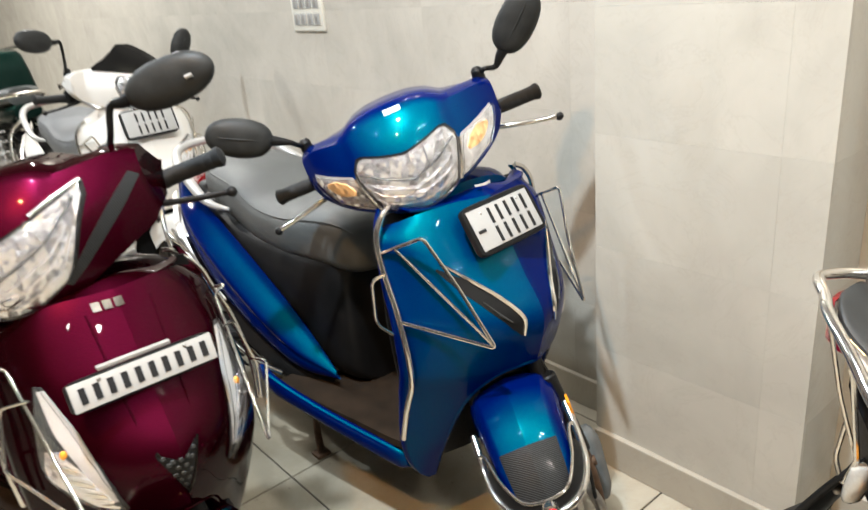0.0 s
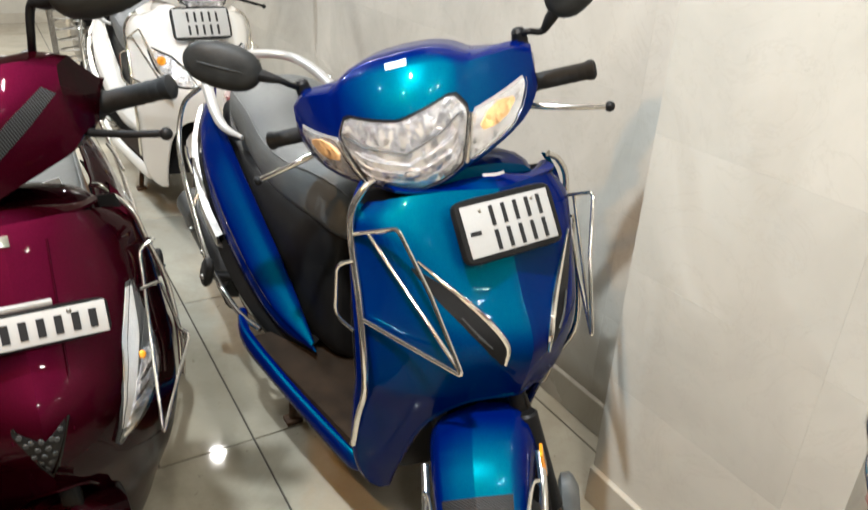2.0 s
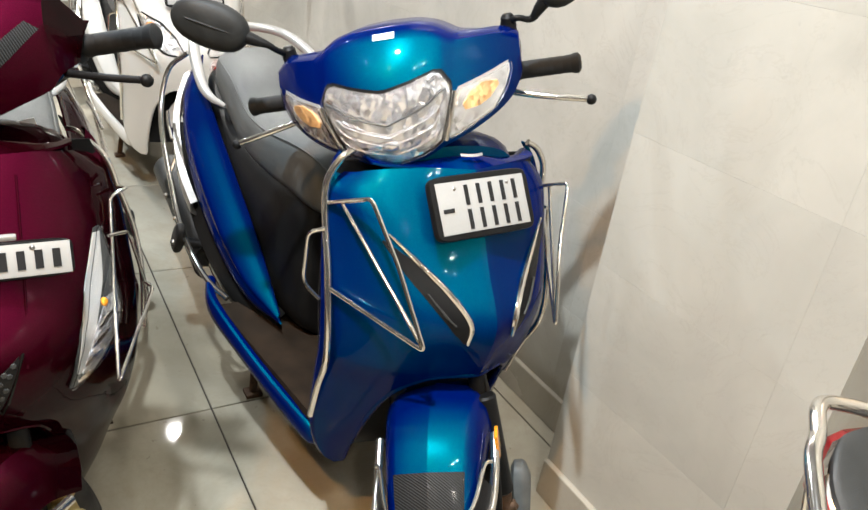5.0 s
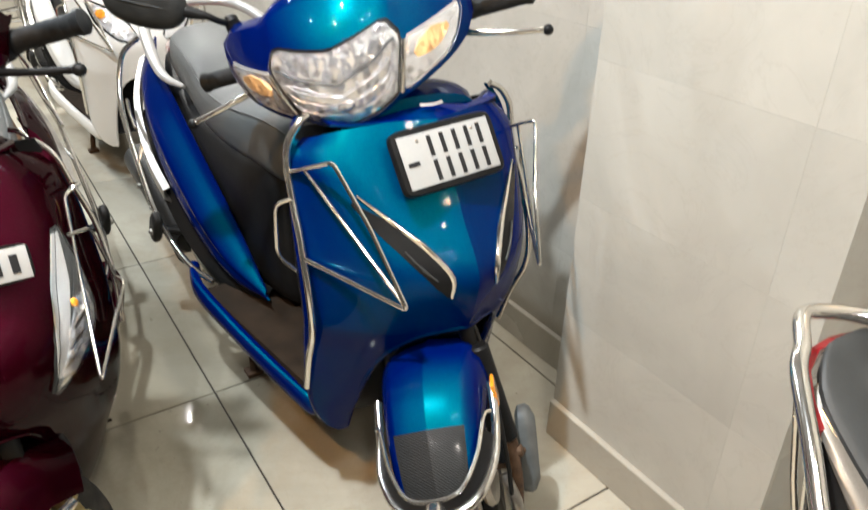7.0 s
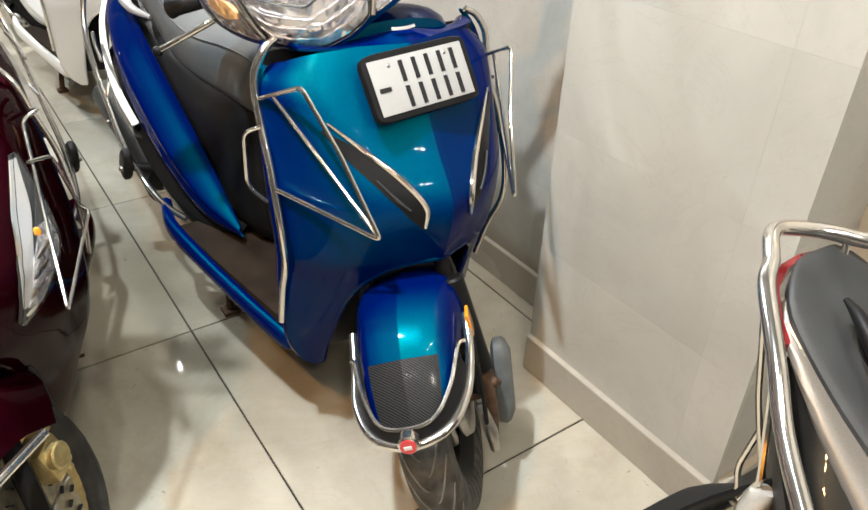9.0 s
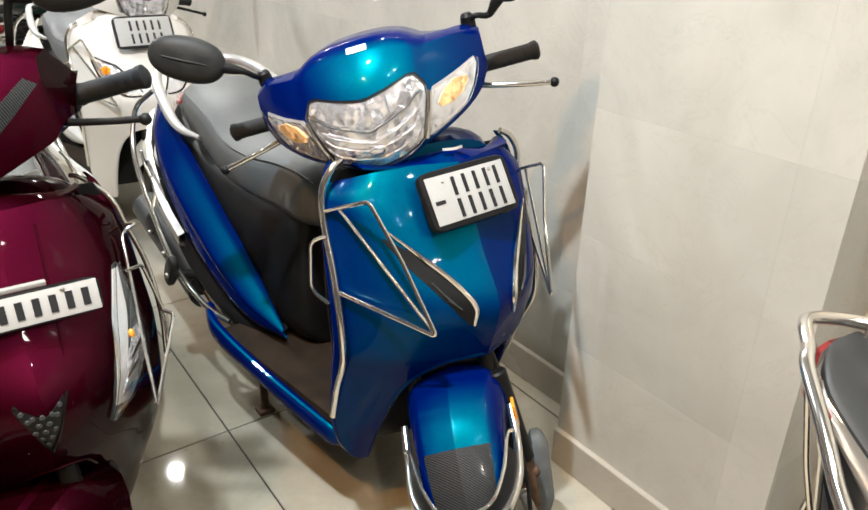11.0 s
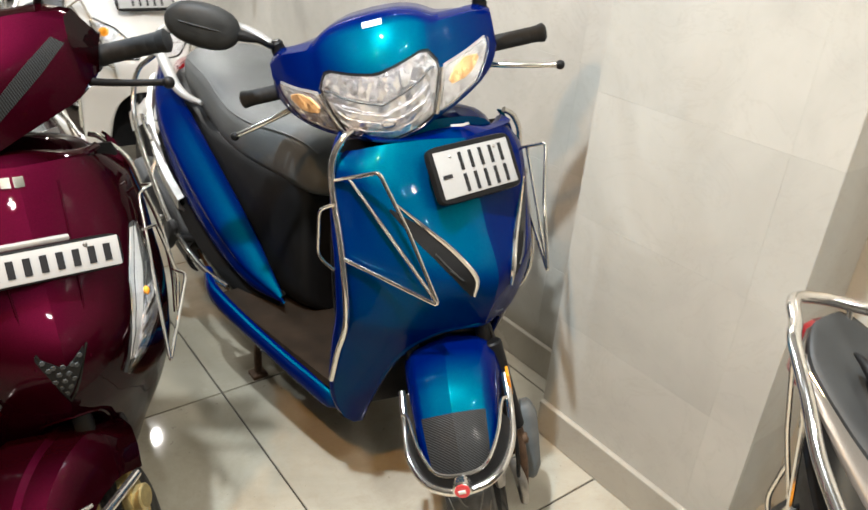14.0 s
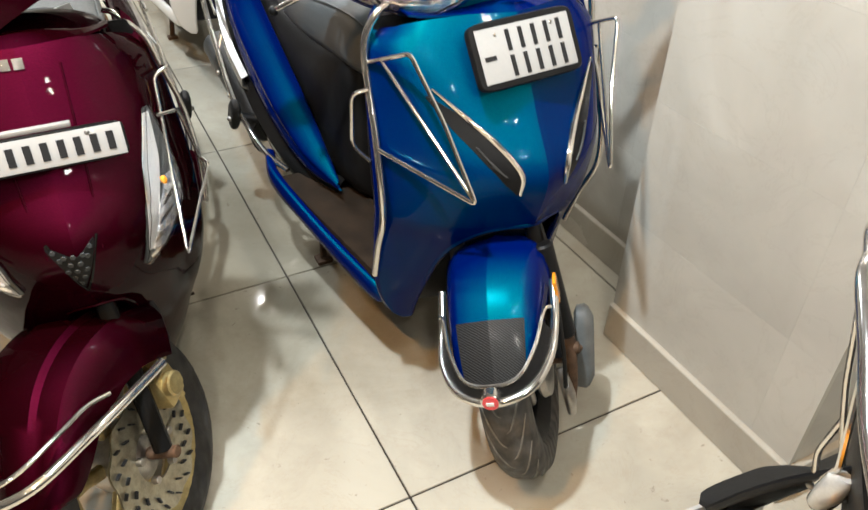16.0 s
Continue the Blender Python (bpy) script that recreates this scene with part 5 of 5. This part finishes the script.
sc = columns(on_head, [(-0.155, 1.046, 1.056), (-0.10, 1.040, 1.092), (-0.03, 1.030, 1.138), (0.03, 1.030, 1.138), (0.10, 1.040, 1.092), (0.155, 1.046, 1.056)], 0.006, 0.004)
sc.transform(steering(13))
part("tinted_visor", sc, SMOKE, white, "dark tinted visor")
build_front_wheel(white, steering(13), WHITE, False, False, False)
build_body(white, WHITE, body_style(seat=GREYVINYL))

# ---- the grey scooter, seen from its tail ----
grey = thing("scooter", 0.866, -1.232, 0, "dusty grey scooter with a chrome guard round its tail", "scooter", "parked scooters", -5.0)
build_apron(grey, GREY, BLACK)
build_guard(grey, False)
build_head(grey, steering(6), GREY, head_style())
build_front_wheel(grey, steering(6), GREY, False, False, False)
build_body(grey, GREY, body_style(rail=False, side_bars=False, custom_tail=True, seat_rows=7))
rows = []
for y, w, z in ((1.10, 0.100, 0.680), (1.20, 0.097, 0.690), (1.30, 0.095, 0.706), (1.38, 0.092, 0.737), (1.44, 0.086, 0.766), (1.495, 0.074, 0.796), (1.522, 0.052, 0.814), (1.533, 0.034, 0.820)):
    rows.append([(x, y, zz + 0.010 * (1 - (x / 0.10) ** 2) * (zz > z - 0.012)) for x, _, zz in oval((0, y, z - 0.012), (w, 0, 0), (0, 0, 0.012), 4.0, 28)])
deck = part("tail_deck", loft(rows, fine=3), GUNGREY, grey, "dark grey tail deck")
tilt = Matrix.Translation((0.004, 1.412, 0.780)) @ Matrix.Rotation(radians(24), 4, "X")
for name, bm, mat, label in (("fuel_cap", disc((0, 0, -0.012), (0, 0, 0.008), 0.028, 0.003, 28), SILVER, "round pale fuel cap"), ("cap_keyhole", box((-0.002, -0.010, 0.0075), (0.002, 0.010, 0.0092), 0.0005), GUNGREY, ""),
                             ("cap_ring", tube([(-0.012 + 0.046 * math.cos(a), 0.046 * math.sin(a), -0.001) for a in np.linspace(0, 2 * math.pi, 25)], 0.004, 8, False), BLACK, "")):
    bm.transform(tilt)
    part(name, bm, mat, deck, label)
edge = ((1.10, 0.100, 0.668, 0.170, 0.590), (1.20, 0.098, 0.679, 0.158, 0.625), (1.28, 0.096, 0.690, 0.143, 0.660), (1.35, 0.094, 0.712, 0.126, 0.692), (1.415, 0.090, 0.742, 0.106, 0.728), (1.48, 0.077, 0.776, 0.074, 0.766), (1.515, 0.056, 0.797, 0.052, 0.782))
tuck = lambda y: min(1.0, max(0.0, (1.50 - y) / 0.15))
for s in (1, -1):
    grab = [(-0.039, 1.470, 0.820), (-0.048, 1.447, 0.815), (-0.063, 1.401, 0.791), (-0.071, 1.348, 0.764), (-0.076, 1.28, 0.742), (-0.085, 1.19, 0.70)] if s < 0 else [(0.028, 1.462, 0.850), (0.040, 1.443, 0.852), (0.063, 1.426, 0.850), (0.074, 1.39, 0.832), (0.080, 1.30, 0.775), (0.085, 1.19, 0.70)]
    part("grab_handle", tube(grab, (0.003, 0.007, 0.010, 0.011, 0.012, 0.012), 10), BLACK, grey, "black grab handle")
    part("deck_line", tube([(s * (w + 0.002), y, z - 0.004) for y, w, z in ((1.495, 0.074, 0.790), (1.44, 0.086, 0.760), (1.38, 0.092, 0.731), (1.30, 0.095, 0.700), (1.20, 0.097, 0.684), (1.10, 0.100, 0.674))], 0.0022, 6), CHROME, deck)
    P = [[(s * (w + (out - w) * k + 0.010 * math.sin(math.pi * k)), y, z - (z - low) * k) for k in np.linspace(0, 1, 9)] for y, w, z, out, low in edge]
    P = np.stack([spline([r[j] for r in P], 21) for j in range(9)], 1)
    part("tail_panel", sheet(P, -0.004 * s), GREY, grey)
    Q = [[(s * (x + dx * tuck(y)), y, z + dz) for dx, dz in ((-0.004, 0.003), (0.020, -0.010), (0.040, -0.028), (0.048, -0.050))] for y, _, _, x, z in edge[:-1]]
    part("gloss_ledge", sheet(np.stack([spline([r[j] for r in Q], 21) for j in range(4)], 1), -0.004 * s), SMOKE, grey, "dark glossy ledge under the tail panel")
    Q = [[(s * (x + 0.050 * tuck(y) - 0.002 - 0.030 * k), y - 0.02 * k, z - 0.048 - 0.17 * k) for k in np.linspace(0, 1, 5)] for y, _, _, x, z in edge[:-1]]
    Q = np.stack([spline([r[j] for r in Q], 33) for j in range(5)], 1)
    lower = part("lower_cowl", sheet(Q, -0.004 * s), BLACK, grey, "ribbed black lower cowl")
    for k in range(33):
        part("cowl_rib", tube([tuple(Q[k][j] + np.array((s * 0.001, 0, 0))) for j in range(5)], 0.0026, 6), GUNGREY, lower)
    part("tail_lamp", sheet([[(s * r, y, z) for z in (hi, 0.5 * (hi + low), low)] for y, r, hi, low in ((1.480, 0.086, 0.776, 0.766), (1.500, 0.080, 0.792, 0.768), (1.525, 0.060, 0.806, 0.770), (1.540, 0.030, 0.812, 0.770), (1.543, 0.0, 0.813, 0.770))], -0.008 * s), RED, grey, "red wrap-round tail lamp")
    pod = part("indicator", loft([oval((s * 0.101, 1.438 + 0.004 * k, z), (0.017 * w, 0, 0), (0, 0.015 * w, 0), 2.4, 16) for k, (z, w) in enumerate(((0.615, 0.5), (0.607, 0.9), (0.58, 1.0), (0.556, 0.9), (0.545, 0.5)))]), PEARL, grey, "clear indicator pod")
    part("indicator_stalk", disc((s * 0.07, 1.41, 0.585), (s * 0.095, 1.435, 0.585), 0.009), BLACK, pod)
    part("side_reflector", ball((s * 0.147, 1.384, 0.528), 0.036, None, (0.8, 0.6, 1.0)), AMBER, grey, "round amber lamp")
bar = [(0.270, 1.20, 0.66), (0.195, 1.33, 0.735), (0.130, 1.42, 0.790), (0.070, 1.49, 0.830), (0.037, 1.525, 0.838), (0.010, 1.548, 0.842), (-0.028, 1.562, 0.847), (-0.052, 1.556, 0.848), (-0.078, 1.532, 0.840), (-0.104, 1.512, 0.829), (-0.147, 1.456, 0.800), (-0.184, 1.405, 0.766), (-0.229, 1.337, 0.740), (-0.285, 1.266, 0.715), (-0.32, 1.17, 0.66), (-0.32, 1.02, 0.52), (-0.27, 0.90, 0.36)]
guard = part("rear_guard", tube(bar, 0.0085, 14), CHROME, grey, "thick chrome guard round the tail")
part("guard_post", disc((0.032, 1.520, 0.805), (0.034, 1.527, 0.838), 0.004), CHROME, guard)
part("thin_guard", rod([(-0.146, 1.458, 0.800), (-0.150, 1.455, 0.785), (-0.144, 1.452, 0.772), (-0.108, 1.447, 0.622), (-0.094, 1.468, 0.56), (-0.091, 1.484, 0.599), (-0.083, 1.479, 0.659)], 0.0038, 0.012), CHROME, guard)
part("thin_guard", rod([(-0.108, 1.508, 0.824), (-0.097, 1.487, 0.71), (-0.094, 1.474, 0.666), (-0.084, 1.457, 0.603)], 0.0036, 0.012), CHROME, guard)
flap = [[(x * (1 + 0.10 * k), 1.43 + 0.145 * k - 0.025 * math.cos(x * 17), 0.635 - 0.27 * k + 0.02 * math.sin(3 * k)) for x in np.linspace(-0.09, 0.09, 9)] for k in np.linspace(0, 1, 10)]
fl = part("rear_mudguard", sheet(flap, -0.006), BLACK, grey, "black rear mudguard and plate holder")
inner = [[(x, 1.20 + 0.235 * k, 0.60 - 0.10 * k * k) for x in np.linspace(-0.085, 0.085, 7)] for k in np.linspace(0, 1, 6)]
part("inner_guard", sheet(inner, -0.006), BLACK, grey)
for s in (1, -1):
    part("mudguard_edge", tube([tuple(np.array(flap[k][0 if s < 0 else -1])) for k in (0, 3, 6, 9)], 0.006, 8), BLACK, fl)
    part("bolt", ball((s * 0.065, 1.485, 0.525), 0.008), STEEL, fl)
tip = loft([oval((0, 1.575 + d, 0.362 - 0.9 * d), (w, 0, 0), (0, 0.008, 0.006), 3.0, 16) for d, w in ((-0.02, 0.09), (0.0, 0.096), (0.025, 0.088), (0.040, 0.070))])
part("mud_flap", tip, RUBBER, fl)
part("number_plate", box((-0.09, 1.612, 0.20), (0.09, 1.619, 0.30), 0.003), PLATE, fl)


# ---- the dark motorcycle far behind, tail towards the camera ----
def wheel_at(top, name, y, r):
    w = new(name)
    w.parent = top
    ax = Matrix.Translation((0, y, r))
    t = lathe([(r - 0.075, -0.03), (r - 0.05, -0.043), (r - 0.02, -0.04), (r - 0.004, -0.02), (r, 0), (r - 0.004, 0.02), (r - 0.02, 0.04), (r - 0.05, 0.043), (r - 0.075, 0.03), (r - 0.075, -0.03)], 48)
    t.transform(ax)
    part("tyre", t, TYRE, w)
    q = lathe([(r - 0.075, -0.03), (r - 0.09, 0), (r - 0.075, 0.03), (r - 0.08, 0.0), (r - 0.075, -0.03)], 40)
    q.transform(ax)
    part("rim", q, CHROME, w)
    h = lathe([(0, -0.06), (0.05, -0.055), (0.065, -0.02), (0.065, 0.02), (0.05, 0.055), (0, 0.06)], 24)
    h.transform(ax)
    part("hub", h, STEEL, w)
    for i in range(18):
        a = 2 * math.pi * i / 18
        part("spoke", tube([(0.035 * (-1) ** i, y + 0.06 * math.cos(a), r + 0.06 * math.sin(a)), (0, y + (r - 0.08) * math.cos(a + 0.2), r + (r - 0.08) * math.sin(a + 0.2))], 0.002, 5), STEEL, w)


moto = thing("motorcycle", 0.82, 5.95, 0, "dusty dark motorcycle with a wire guard beside its rear wheel", "motorcycle", "", 180.0)
wheel_at(moto, "front_wheel", 0.0, 0.30)
wheel_at(moto, "rear_wheel", 1.28, 0.30)
for s in (1, -1):
    part("swing_arm", tube([(s * 0.08, 0.80, 0.36), (s * 0.095, 1.05, 0.33), (s * 0.10, 1.29, 0.30)], 0.018), BLACK, moto)
    sh = part("rear_shock", disc((s * 0.125, 1.22, 0.36), (s * 0.12, 1.12, 0.68), 0.014), STEEL, moto, "chrome spring shock absorber")
    coil = [(s * 0.125 + 0.030 * math.cos(k * 0.7), 1.215 - 0.10 * k / 90 + 0.030 * math.sin(k * 0.7), 0.385 + 0.27 * k / 90) for k in range(91)]
    part("spring", tube(coil, 0.0055, 6, False), STEEL, sh)
    part("fork_leg", tube([(s * 0.09, 0.0, 0.30), (s * 0.09, 0.16, 0.60), (s * 0.09, 0.33, 0.98)], 0.019), CHROME, moto)
    part("indicator", ball((s * 0.19, 1.36, 0.66), 0.032, None, (0.8, 1, 1)), RED, moto, "round pinkish indicator")
    part("indicator_stem", disc((s * 0.09, 1.34, 0.67), (s * 0.17, 1.36, 0.66), 0.008), BLACK, moto)
    part("side_cover", sheet([[(s * (0.13 + 0.02 * math.sin(3 * k)), y, 0.50 + 0.22 * k) for k in np.linspace(0, 1, 6)] for y in np.linspace(0.78, 1.05, 8)], -0.005 * s), GREEN, moto)
    part("handlebar", tube([(0, 0.38, 1.02), (s * 0.14, 0.40, 1.06), (s * 0.28, 0.47, 1.08), (s * 0.36, 0.53, 1.07)], 0.012), CHROME, moto)
    part("grip", disc((s * 0.27, 0.465, 1.08), (s * 0.38, 0.535, 1.07), 0.018), RUBBER, moto)
g = new("wire_guard")
g.parent = moto
tagged(g, "dull wire guard beside the rear wheel")
for k in range(7):
    z = 0.36 + 0.055 * k
    part("guard_wire", rod([(0.13, 1.02, z), (0.25, 1.06, z - 0.01), (0.28, 1.24, z - 0.015), (0.26, 1.46, z), (0.14, 1.50, z + 0.01)], 0.0045, 0.03, 6), STEEL, g)
for y in (1.10, 1.27, 1.44):
    part("guard_wire", rod([(0.278, y, 0.33), (0.282, y, 0.70)], 0.005, 0.01, 6), STEEL, g)
part("foot_step", box((0.22, 1.10, 0.315), (0.30, 1.42, 0.33), 0.004), STEEL, g)
part("engine", box((-0.12, 0.42, 0.24), (0.12, 0.78, 0.46), 0.03), STEEL, moto)
cyl = None
for k in range(8):
    cyl = box((-0.10, 0.44, 0.46 + k * 0.022), (0.10, 0.62, 0.470 + k * 0.022), 0.003, cyl)
part("cylinder_fins", cyl, GUNGREY, moto)
part("fuel_tank", loft([oval((0, y, z), (w, 0, 0), (0, 0, h), 2.4, 24) for y, w, h, z in ((0.36, 0.06, 0.05, 0.92), (0.44, 0.14, 0.11, 0.91), (0.60, 0.17, 0.135, 0.90), (0.76, 0.14, 0.11, 0.86), (0.84, 0.07, 0.05, 0.81))], fine=3), GREEN, moto)
part("seat", loft([oval((0, y, z), (w, 0, 0), (0, 0, 0.045), 3, 24) for y, w, z in ((0.80, 0.09, 0.79), (0.95, 0.13, 0.79), (1.15, 0.14, 0.82), (1.35, 0.12, 0.86), (1.42, 0.07, 0.86))], fine=3), VINYL, moto)
part("tail_cowl", loft([oval((0, y, z), (w, 0, 0), (0, 0, h), 2.4, 22) for y, w, h, z in ((1.10, 0.12, 0.05, 0.73), (1.35, 0.11, 0.055, 0.76), (1.50, 0.07, 0.04, 0.78))], fine=3), GREEN, moto)
part("grab_bar", rod([(0.13, 1.12, 0.79), (0.14, 1.40, 0.86), (0.08, 1.52, 0.88), (-0.08, 1.52, 0.88), (-0.14, 1.40, 0.86), (-0.13, 1.12, 0.79)], 0.010, 0.05), CHROME, moto)
# stand-in for a dark green mass of unknown kind above the tail
part("rear_box", loft([oval((0.03, 1.16, z), (w, 0, 0), (0, d, 0), 5.0, 28) for z, w, d in ((0.835, 0.15, 0.16), (0.85, 0.165, 0.18), (0.98, 0.145, 0.165), (1.07, 0.125, 0.15), (1.092, 0.105, 0.13))]), GREEN, moto, "dark green box-shaped mass over the tail")
part("rear_mudguard", sheet([[(x, 1.28 + 0.35 * math.cos(a), 0.30 + 0.35 * math.sin(a)) for x in np.linspace(-0.075, 0.075, 5)] for a in np.linspace(radians(130), radians(5), 16)], 0.004), BLACK, moto)
part("front_mudguard", sheet([[(x, 0.33 * math.cos(a), 0.30 + 0.33 * math.sin(a)) for x in np.linspace(-0.06, 0.06, 5)] for a in np.linspace(radians(160), radians(40), 16)], 0.004), BLACK, moto)
part("exhaust", tube([(-0.08, 0.44, 0.40), (-0.12, 0.36, 0.26), (-0.14, 0.60, 0.20), (-0.15, 0.95, 0.26), (-0.16, 1.45, 0.36)], (0.018, 0.018, 0.02, 0.035, 0.038), 12), CHROME, moto)
part("head_lamp", ball((0, 0.26, 0.92), 0.085, None, (1, 0.8, 1)), CHROME, moto)
part("main_frame", tube([(0, 0.36, 0.95), (0, 0.42, 0.60), (0, 0.55, 0.24), (0, 0.85, 0.28), (0, 1.0, 0.60), (0, 1.40, 0.72)], 0.018), BLACK, moto)
part("centre_stand", rod([(-0.16, 0.92, 0.01), (-0.12, 0.90, 0.30), (0.12, 0.90, 0.30), (0.16, 0.92, 0.01)], 0.012), BLACK, moto)

# ---- switch board on the wall ----
board = thing("switch_board", 1.4905, 2.50, 1.205, "cream switch board with two rows of rocker switches", "switch")
part("back_box", box((-0.012, -0.112, -0.075), (0.0, 0.112, 0.075), 0.004), CREAM, board)
for r in (0, 1):
    for k in range(4):
        y = -0.072 + k * 0.048
        part("switch", box((-0.017, y - 0.019, -0.052 + r * 0.062), (-0.011, y + 0.019, -0.008 + r * 0.062), 0.003), PLATE, board)
        part("switch_gap", box((-0.0182, y - 0.003, -0.045 + r * 0.062), (-0.0165, y + 0.003, -0.015 + r * 0.062), 0.0005), STEEL, board)


# ---- slabs and tiles ----
def piece(name, lo, hi, material, parent, bevel, cache={}):
    """A slab that shares its mesh with others of its size."""
    size = tuple(round(q - p, 4) for p, q in zip(lo, hi))
    key = (size, material.name)
    if key not in cache:
        bm = box([-s / 2 for s in size], [s / 2 for s in size], 0)
        bmesh.ops.bevel(bm, geom=bm.edges[:], offset=bevel, segments=1, affect="EDGES")
        me = bpy.data.meshes.new(name)
        bm.to_mesh(me)
        bm.free()
        me.materials.append(material)
        cache[key] = me
    ob = new(name, cache[key])
    ob.location = [(p + q) / 2 for p, q in zip(lo, hi)]
    ob.parent = parent
    return ob


def cuts(start, end, first, pitch):
    """Edges from start to end with joints at first + k * pitch."""
    k = math.ceil((start + 0.02 - first) / pitch)
    out = [start]
    while first + k * pitch < end - 0.02:
        out.append(first + k * pitch)
        k += 1
    return out + [end]


g = 0.0022
for a, b in zip(*(lambda c: (c, c[1:]))(cuts(-4.0, BACK, JOINT_X, PITCH))):
    for c, d in zip(*(lambda c: (c, c[1:]))(cuts(-4.0, DEEP, JOINT_Y, PITCH))):
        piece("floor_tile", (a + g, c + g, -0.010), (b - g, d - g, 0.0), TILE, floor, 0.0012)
HEIGHTS = [0.10, 0.35, 0.635, 0.92, 1.205, 1.49, 1.775, 2.06, 2.345, 2.63, 2.8]
h = 0.0001
for z0, z1 in zip(HEIGHTS, HEIGHTS[1:]):
    for start, end, x in ((-2.0, NEAR, BACK), (FAR, DEEP, BACK)):
        c = cuts(start, end, 0.62, 0.60)
        for a, b in zip(c, c[1:]):
            piece("wall_slab", (x, a + h, z0 + h), (x + 0.012, b - h, z1 - h), STONE_LIT if start == FAR else STONE, wall_east, 0.00008)
    c = cuts(NEAR, FAR, 0.552, 0.60)
    for a, b in zip(c, c[1:]):
        piece("pillar_slab", (FACE, a + h, z0 + h), (FACE + 0.012, b - h, z1 - h), STONE, pillar, 0.00008)
    for y in (NEAR, FAR - 0.012):
        piece("pillar_slab", (FACE + 0.012 + h, y, z0 + h), (BACK - h, y + 0.012, z1 - h), STONE, pillar, 0.00008)
    c = cuts(-4.0, BACK, 0.3, 0.60)
    for a, b in zip(c, c[1:]):
        piece("wall_slab", (a + h, DEEP, z0 + h), (b - h, DEEP + 0.012, z1 - h), STONE, wall_north, 0.00008)
SK = 0.014
for lo, hi, p in (((BACK - SK, -2.0, 0), (BACK + 0.012, NEAR - SK - 0.001, 0.10), wall_east), ((BACK - SK, FAR + 0.001, 0), (BACK + 0.012, DEEP, 0.10), wall_east),
                  ((FACE - SK, NEAR - SK, 0), (FACE + 0.012, FAR - 0.002, 0.10), pillar), ((FACE + 0.013, NEAR - SK, 0), (BACK + 0.012, NEAR + 0.012, 0.10), pillar),
                  ((-4.0, DEEP - SK, 0), (BACK - SK - 0.001, DEEP + 0.012, 0.10), wall_north)):
    piece("skirting", lo, hi, SKIRT, p, 0.002)
